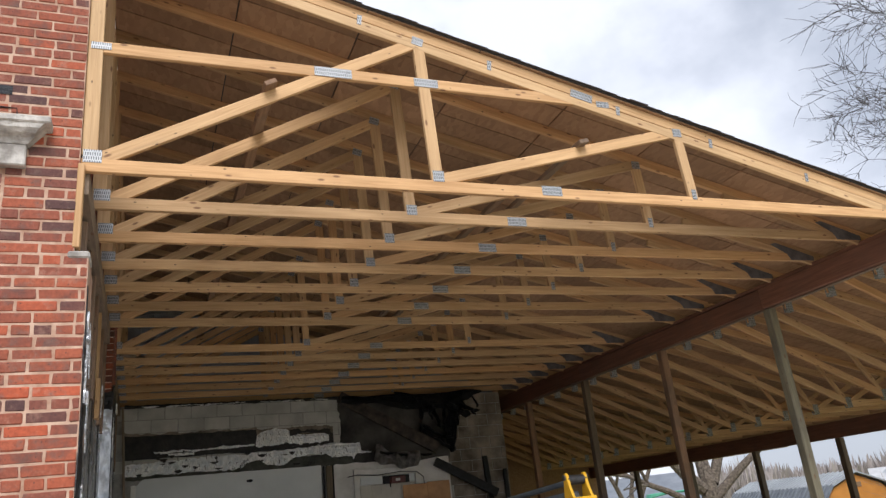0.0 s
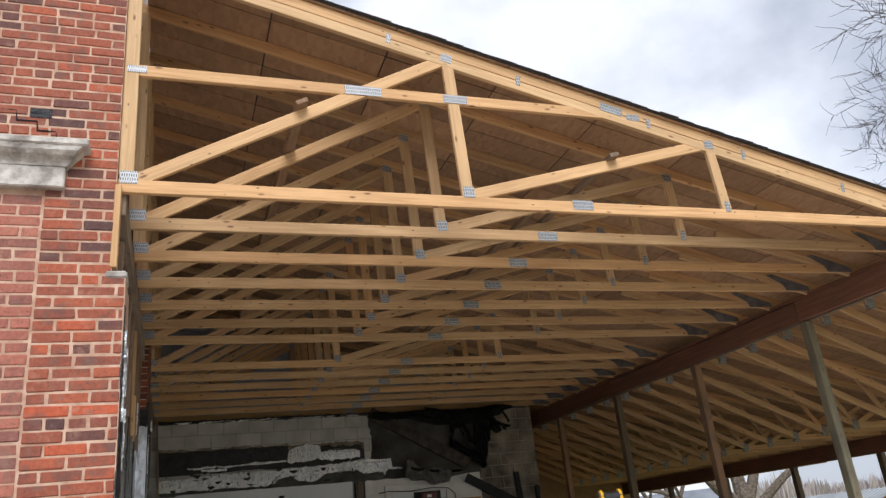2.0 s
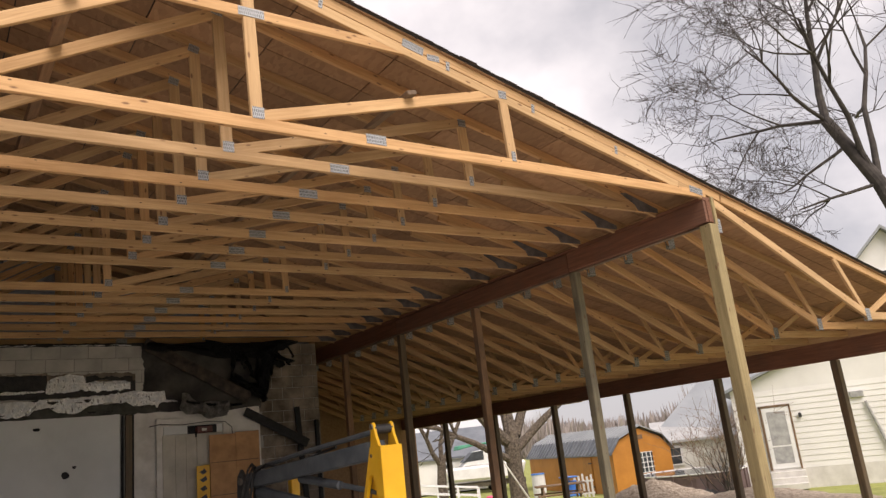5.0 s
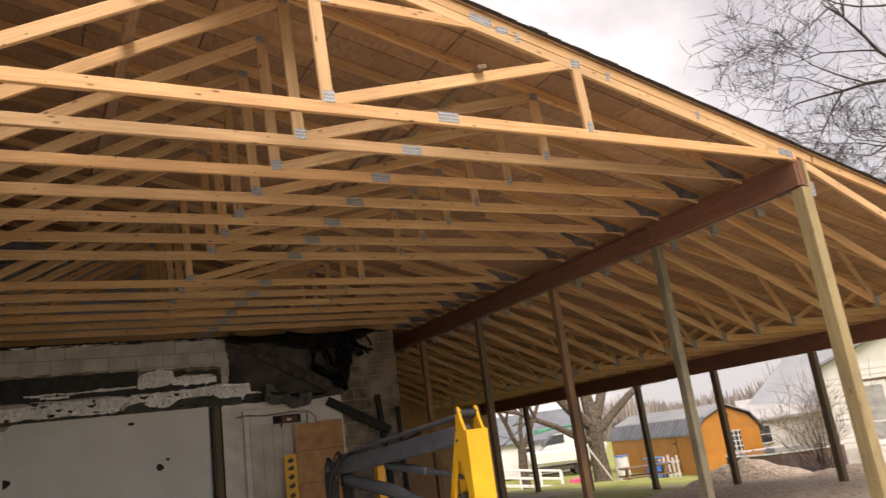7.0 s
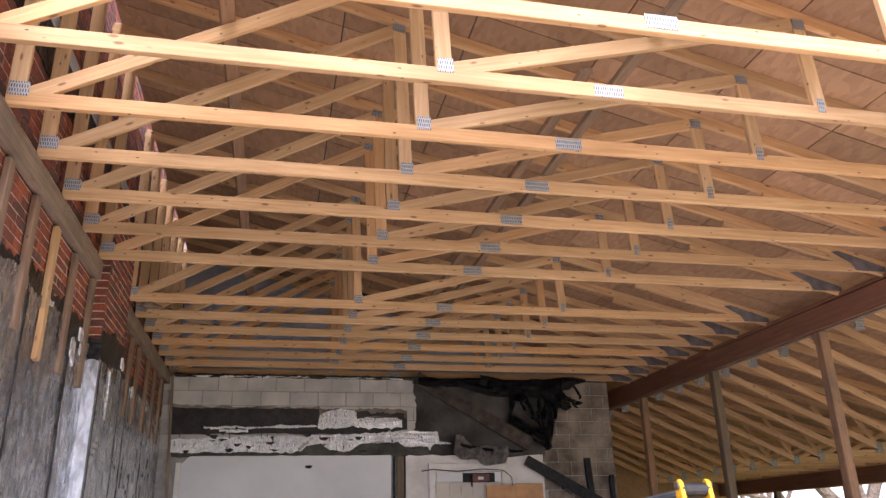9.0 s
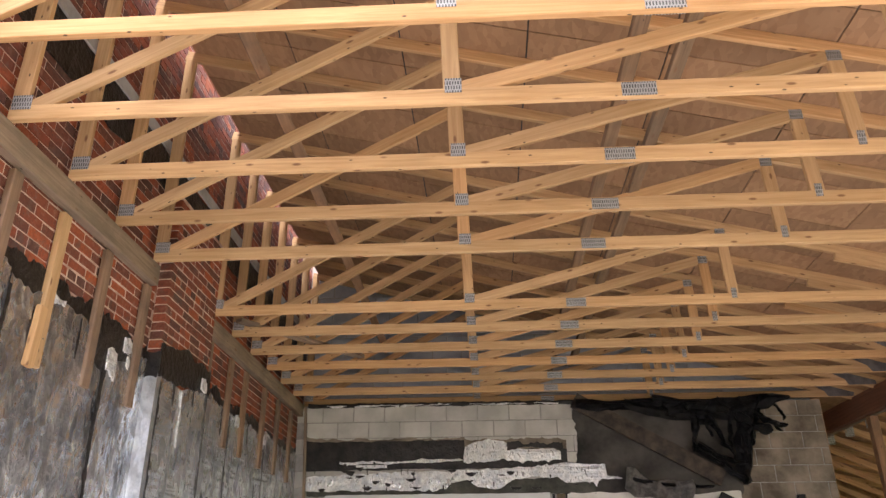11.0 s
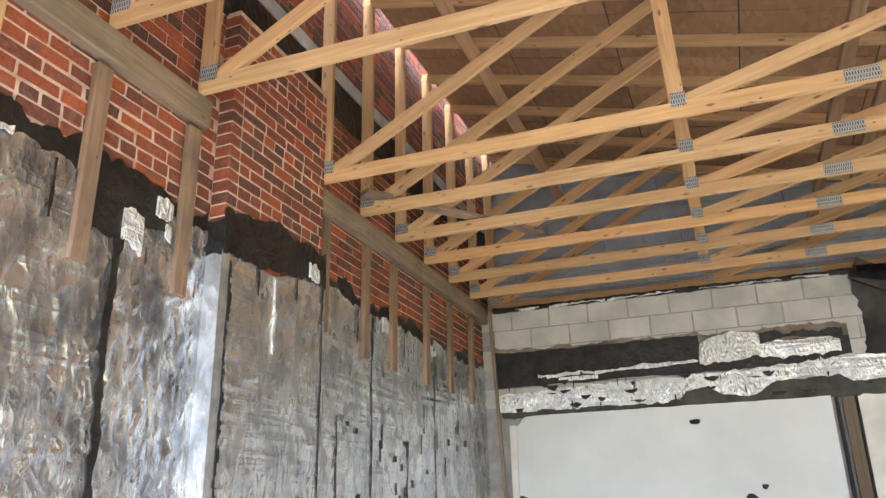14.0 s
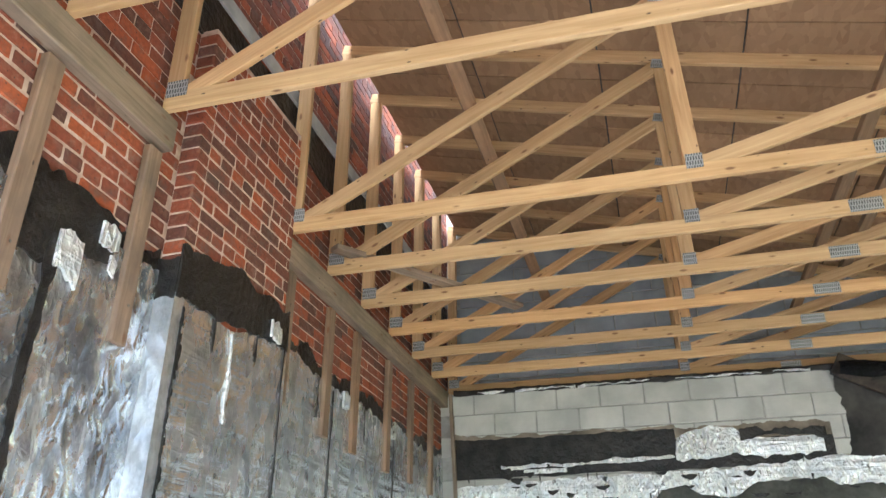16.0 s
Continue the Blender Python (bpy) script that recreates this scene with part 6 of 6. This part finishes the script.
# picnic table, chairs, fence, small things
tx, ty, tz = spot(42.3, 29.0)
pic = thing("picnic_table", (tx, ty, tz), "weathered brown picnic table on the grass", "table", rz=-35)
part("tabletop", box(-0.9, -0.38, 0.70, 0.9, 0.38, 0.75, 0.01), M_BRACE, pic)
for sy in (-0.72, 0.5):
    part("bench", box(-0.9, sy, 0.40, 0.9, sy + 0.25, 0.45, 0.01), M_BRACE, pic)
for x in (-0.65, 0.65):
    part("leg", prism([(-0.6, 0), (-0.5, 0), (-0.2, 0.7), (-0.3, 0.7)], "x", x - 0.03, x + 0.03), M_BRACE, pic)
    part("leg", prism([(0.6, 0), (0.5, 0), (0.2, 0.7), (0.3, 0.7)], "x", x - 0.03, x + 0.03), M_BRACE, pic)
    part("crossbar", box(x - 0.025, -0.72, 0.36, x + 0.025, 0.75, 0.40), M_BRACE, pic)
cx_, cy_, cz_ = spot(43.1, 30.5)
ch = thing("blue_chair", (cx_, cy_, cz_), "bright blue plastic garden chair", "chair", rz=-30)
part("seat", box(-0.3, -0.25, 0.3, 0.3, 0.3, 0.36, 0.02), M_BLUE, ch)
part("backrest", box(-0.3, 0.26, 0.34, 0.3, 0.32, 0.85, 0.02), M_BLUE, ch)
for x in (-0.26, 0.26):
    for y in (-0.2, 0.25):
        part("leg", box(x - 0.03, y - 0.03, 0, x + 0.03, y + 0.03, 0.31), M_BLUE, ch)
part("canopy", box(-0.4, -0.2, 0.98, 0.25, 0.3, 1.03, 0.02), M_BLUE, ch)
part("canopy_pole", box(-0.02, 0.26, 0.8, 0.02, 0.3, 0.99), M_BLUE, ch)
qx, qy, qz = spot(44.6, 31.0)
fence = thing("picket_fence", (qx, qy, qz), "grey weathered picket fence panel", "fence", rz=-42)
for k in range(5):
    part("slat", box(-0.7 + 0.16 * k, -0.012, 0.0, -0.62 + 0.16 * k, 0.012, 0.95 + 0.06 * (k % 3), 0.004), M_WHITE_PAINT, fence)
for z in (0.3, 0.75):
    part("rail", box(-0.72, 0.014, z, 0.06, 0.05, z + 0.07), M_WHITE_PAINT, fence)
kx, ky, kz = spot(37.6, 30.5)
toy = thing("pink_toy_car", (kx, ky, kz), "small pink plastic ride-on toy", "toy")
part("body", prism([(-0.45, 0.15), (0.45, 0.15), (0.4, 0.4), (0.1, 0.42), (0.0, 0.6), (-0.3, 0.6), (-0.42, 0.4)], "y", -0.2, 0.2, 0.03), M_PINK, toy)
for x in (-0.28, 0.28):
    for y in (-0.24, 0.2):
        part("wheel", tube([(x, y, 0.12), (x, y + 0.05, 0.12)], [0.12, 0.12], 12), M_HAZARD, toy)
lean = thing("leaning_pole", spot(39.8, 29.0), "pale pole leaning on the tree", "pole")
part("pole", tube([(0.35, 0, 0), (-0.75, 0.4, 2.0)], [0.035, 0.03], 8), M_WHITE_PAINT, lean)
kx, ky, kz = spot(40.8, 35.0)
cool = thing("white_barrel", (kx, ky, kz), "white plastic barrel beside the tree", "barrel")
part("body", tube([(0, 0, 0.0), (0, 0, 0.4), (0, 0, 1.05)], [0.27, 0.3, 0.28], 18), M_WHITE_METAL, cool)
part("lid", tube([(0, 0, 1.05), (0, 0, 1.1)], [0.31, 0.3], 18), M_BLUE, cool)
kx, ky, kz = spot(52.6, 27.0)
rocks = thing("tarp_heap", (kx, ky, kz), "low grey heap of covered scrap on the grass", "heap")
bm = bmesh.new()
bmesh.ops.create_icosphere(bm, subdivisions=3, radius=1.0)
for v in bm.verts:
    v.co = Vector((v.co.x * 1.0, v.co.y * 0.5, max(v.co.z, -0.05) * 0.3 * (1 + 0.6 * noise.noise(v.co * 2.2))))
part("cover", bm, M_HAZARD, rocks)


# dirt mounds
def mound(name, az, d, r, h, seed):
    x0, y0, z0 = spot(az, d)
    n_ = 56
    verts, faces = [], []
    for i in range(n_):
        for j in range(n_):
            u, v = (i / (n_ - 1) - 0.5) * 2.2, (j / (n_ - 1) - 0.5) * 2.2
            rr = math.hypot(u, v) * (1 + 0.25 * noise.noise((u * 1.3, v * 1.3, seed)))
            zz = h * max(0, 1 - rr) ** 0.9 * (1 + 0.25 * noise.noise((u * 3, v * 3, seed + 4))) + 0.10 * h * noise.noise((u * 9, v * 9, seed)) * (rr < 1.05) - 0.12 * max(0, rr - 0.9)
            verts.append((u * r, v * r, zz + fall(x0 + u * r, y0 + v * r) - z0))
    for i in range(n_ - 1):
        for j in range(n_ - 1):
            faces.append((i * n_ + j, (i + 1) * n_ + j, (i + 1) * n_ + j + 1, i * n_ + j + 1))
    me = bpy.data.meshes.new(name)
    me.from_pydata(verts, [], faces)
    me.materials.append(M_DIRT)
    return tagged(solid(name, me, M_DIRT, m=pose(x0, y0, z0)), "bare brown heap of gravelly dirt", "dirt mound", "dirt mounds", "stuff")


mound("dirt_mound", 48.9, 16.5, 1.15, 0.40, 2.0)
mound("dirt_mound", 55.8, 15.0, 1.3, 0.20, 5.0)
mound("dirt_mound", 51.3, 14.3, 2.7, 0.09, 8.0)


# ---- trees ----
def grow(bm_limbs, bm_twigs, p, d, length, rad, level, rn, bend=0.25, maxlevel=4, up=0.08, dense=0):
    n_ = 5
    rad = max(rad, 0.0075)
    pts, rads = [p.copy()], [rad]
    q = p.copy()
    for i in range(n_):
        d = (d + Vector((rn.gauss(0, bend), rn.gauss(0, bend), rn.gauss(0, bend) + up)) * 0.5).normalized()
        q = q + d * length / n_
        pts.append(q.copy())
        rads.append(rad * (1 - 0.62 * (i + 1) / n_))
    tube(pts, rads, 9 if level < 2 else (5 if level < 3 else 3), bm_limbs if level < 3 else bm_twigs, cap=False)
    if level >= maxlevel:
        return
    kids = rn.randint(3, 5) + dense
    for k in range(kids):
        i = rn.randint(2, n_)
        side = Vector((rn.gauss(0, 1), rn.gauss(0, 1), rn.gauss(0.25, 0.7)))
        side = (side - d * side.dot(d)).normalized()
        nd = (d * 0.75 + side * rn.uniform(0.5, 0.95)).normalized()
        grow(bm_limbs, bm_twigs, pts[i], nd, length * rn.uniform(0.5, 0.75), rads[i] * rn.uniform(0.55, 0.8), level + 1, rn, bend, maxlevel, up, dense)


def tree(name, loc, trunk_pts, trunk_r, limbs, seed, label, maxlevel=4, mat=M_BARK, dense=0, up=0.08):
    t = thing(name, loc, label, "tree")
    rn = random.Random(seed)
    part("trunk", tube(trunk_pts, trunk_r, 14), mat, t)
    bt = bmesh.new()
    for p, d, ln, r in limbs:
        bl = bmesh.new()
        grow(bl, bt, Vector(p), Vector(d).normalized(), ln, r, 1, rn, maxlevel=maxlevel, up=up, dense=dense)
        part("limb", bl, mat, t)
    tagged(part("twig_crown", bt, M_TWIG, t), kind="stuff")
    return t


loc = spot(39.3, 32.5)
tree("old_bare_tree", loc, [(0, 0, -0.2), (0.02, 0, 0.4), (-0.05, 0, 1.4), (-0.05, 0, 2.4), (0.0, 0, 3.0)], [0.58, 0.38, 0.32, 0.34, 0.26],
     [((0.1, 0, 2.2), (1.0, -0.2, 0.45), 5.0, 0.2), ((-0.3, 0, 2.6), (-0.8, 0.2, 0.9), 5.0, 0.25), ((0, 0, 2.8), (0.1, 0.2, 1), 6, 0.3), ((0.2, 0, 2.8), (0.7, 0, 0.9), 5.5, 0.22), ((-0.3, 0, 1.9), (-1, 0, 0.35), 4.5, 0.16)], 11, "huge bare old tree with gnarled forked trunk")
loc = spot(33.8, 36.0)
tree("bare_tree", loc, [(0, 0, -0.2), (0, 0, 1.0), (0.1, 0, 2.0)], [0.3, 0.22, 0.2], [((0.1, 0, 1.9), (0.6, 0, 0.8), 4, 0.13), ((0.1, 0, 1.8), (-0.7, 0, 0.9), 4, 0.13), ((0.1, 0, 2.0), (0.1, 0.3, 1), 4, 0.12)], 15, "small bare spreading tree behind the yard")
# tall bare tree beside the house, leaning over the roof edge
tb = spot(71.0, 21.0)


def at_ray(az, el, d):
    a = radians(az)
    return Vector((EYE0[0] + d * math.sin(a) - tb[0], EYE0[1] + d * math.cos(a) - tb[1], 1.45 + el * d - tb[2]))


tp = [Vector((0, 0, -0.2)), at_ray(69.5, 0.10, 21), at_ray(67.4, 0.247, 21), at_ray(65.2, 0.34, 21)]
tree("tall_bare_tree", tb, tp, [0.30, 0.24, 0.18, 0.14],
     [(tp[3], at_ray(62.5, 0.527, 21) - tp[3], 4.2, 0.11), (tp[3], at_ray(61.0, 0.36, 21) - tp[3], 2.7, 0.055), (tp[2], at_ray(66.5, 0.48, 21) - tp[2], 4.6, 0.085),
      (tp[2], at_ray(63.0, 0.24, 20) - tp[2], 2.2, 0.05), (tp[2], at_ray(70.5, 0.5, 22) - tp[2], 5.5, 0.09), (tp[3], at_ray(60.5, 0.46, 20) - tp[3], 2.9, 0.055), (tp[2].lerp(tp[3], 0.6), at_ray(62.2, 0.31, 21) - tp[3], 2.0, 0.05)], 23, "tall bare tree leaning beside the white house", 5, M_TWIG, 1, -0.03)
# shrub by the pool
loc = spot(54.0, 26.5)
sh = thing("bare_shrub", loc, "leafless many-stemmed shrub with few tan leaves", "shrub")
bl, bt = bmesh.new(), bmesh.new()
rn = random.Random(4)
for k in range(17):
    grow(bl, bt, Vector((rn.gauss(0, 0.2), rn.gauss(0, 0.15), -0.1)), Vector((rn.gauss(0, 0.35), rn.gauss(0, 0.35), 1)).normalized(), 1.9, 0.02, 2, rn, 0.15, 4, 0.05)
tagged(part("stem_clump", bl, M_TWIG, sh), kind="stuff")
tagged(part("twig_crown", bt, M_STUD, sh), kind="stuff")


# far bare woods along the horizon
def woods():
    verts, faces = [], []
    rn2 = random.Random(8)
    for k in range(9000):
        az = rn2.uniform(15, 85)
        d = rn2.uniform(120, 210)
        x, y, z = spot(az, d)
        hh = rn2.uniform(2.2, 5.2) * (0.8 + 0.3 * math.sin(az * 0.35) + 0.1 * math.sin(az * 1.1)) * (1 + 1.1 * math.exp(-((az - 52) / 4) ** 2)) + 1.5
        for i in range(6):
            a = rn2.uniform(0, 2 * math.pi)
            sp = rn2.uniform(0.3, 2.6)
            top = z + hh * rn2.uniform(0.45, 1.0)
            o = len(verts)
            bx_, by_ = x + 0.3 * sp * math.cos(a), y + 0.3 * sp * math.sin(a)
            w_ = rn2.uniform(0.02, 0.07)
            verts += [(bx_ - w_, by_ + w_, z - 1), (bx_ + w_, by_ - w_, z - 1), (x + sp * math.cos(a) + w_, y + sp * math.sin(a) - w_, top - 1), (x + sp * math.cos(a), y + sp * math.sin(a), top)]
            faces += [(o, o + 1, o + 2), (o, o + 2, o + 3), (o + 1, o, o + 3), (o + 2, o + 1, o + 3)]
    me = bpy.data.meshes.new("far_woods")
    me.from_pydata(verts, [], faces)
    me.materials.append(M_WOODS)
    return me


tagged(new("far_woods", woods()), "bare woods along the horizon, brown-grey with haze put into the colour", "woods", kind="stuff")


# ---- bricks, last ----
def put_front(u, z, turn, push):
    return pose(u, 0.045 + push, z, 0, 0, turn)


brick_field(FRONT, -0.503, -0.11, 3.08, 3.622, put_front, (M_BRICK_F, M_BRICK_FJ), lambda u, z: True, None, 13, 40)
brick_field(FRONT, -1.15, -0.11, 3.6216, 6.2, put_front, (M_BRICK_F, M_BRICK_FJ), lambda u, z: z < 5.2 and u > -0.95, lambda u, z: u < -0.5 and z < 3.86, 3, 150)
brick_field(FRONT, -1.15, -0.506, 1.47, 3.62, put_front, (M_BRICK_I, M_BRICK_IJ), lambda u, z: u > -0.95 and z > 2.0, lambda u, z: z > 3.59, 14, 60)
brick_field(FRONT, -0.503, -0.035, 1.4552, 3.0805, put_front, (M_BRICK_F, M_BRICK_FJ), lambda u, z: u > -1.0, None, 4, 140)
brick_field(FRONT, -9.0, -1.15, 0.0, 7.0, put_front, (M_BRICK_F, M_BRICK_FJ), lambda u, z: False, None, 5)


def put_side(u, z, turn, push):
    return pose(-0.045 + push, u, z, 0, 0, 90 + turn)


brick_field(SIDE, 0.36, 8.66, 2.80, 6.0, put_side, (M_BRICK_S, M_BRICK_SJ), lambda u, z: 2.4 < u < 3.9 and 2.9 < z < 3.75, lambda u, z: PIL_Y0 < u < PIL_Y1 and z < 4.25, 6)


def put_pil(u, z, turn, push):
    return pose(-0.045 + push, u - PIL_Y0, z, 0, 0, 90 + turn)


brick_field(PIL, PIL_Y0 + 0.092, PIL_Y1, 2.85, 4.28, put_pil, (M_BRICK_S, M_BRICK_SJ), lambda u, z: True, None, 7)
# corner bricks of the pilaster, headers on its narrow side
cb = brick_mesh("brick", 0.098, 0.09, COURSE - JOINT, M_BRICK_S)
for j in range(21):
    part("brick", cb, M_BRICK_S, PIL, m=pose(-0.0475, 0.045, 2.85 + (j + 0.5) * COURSE))
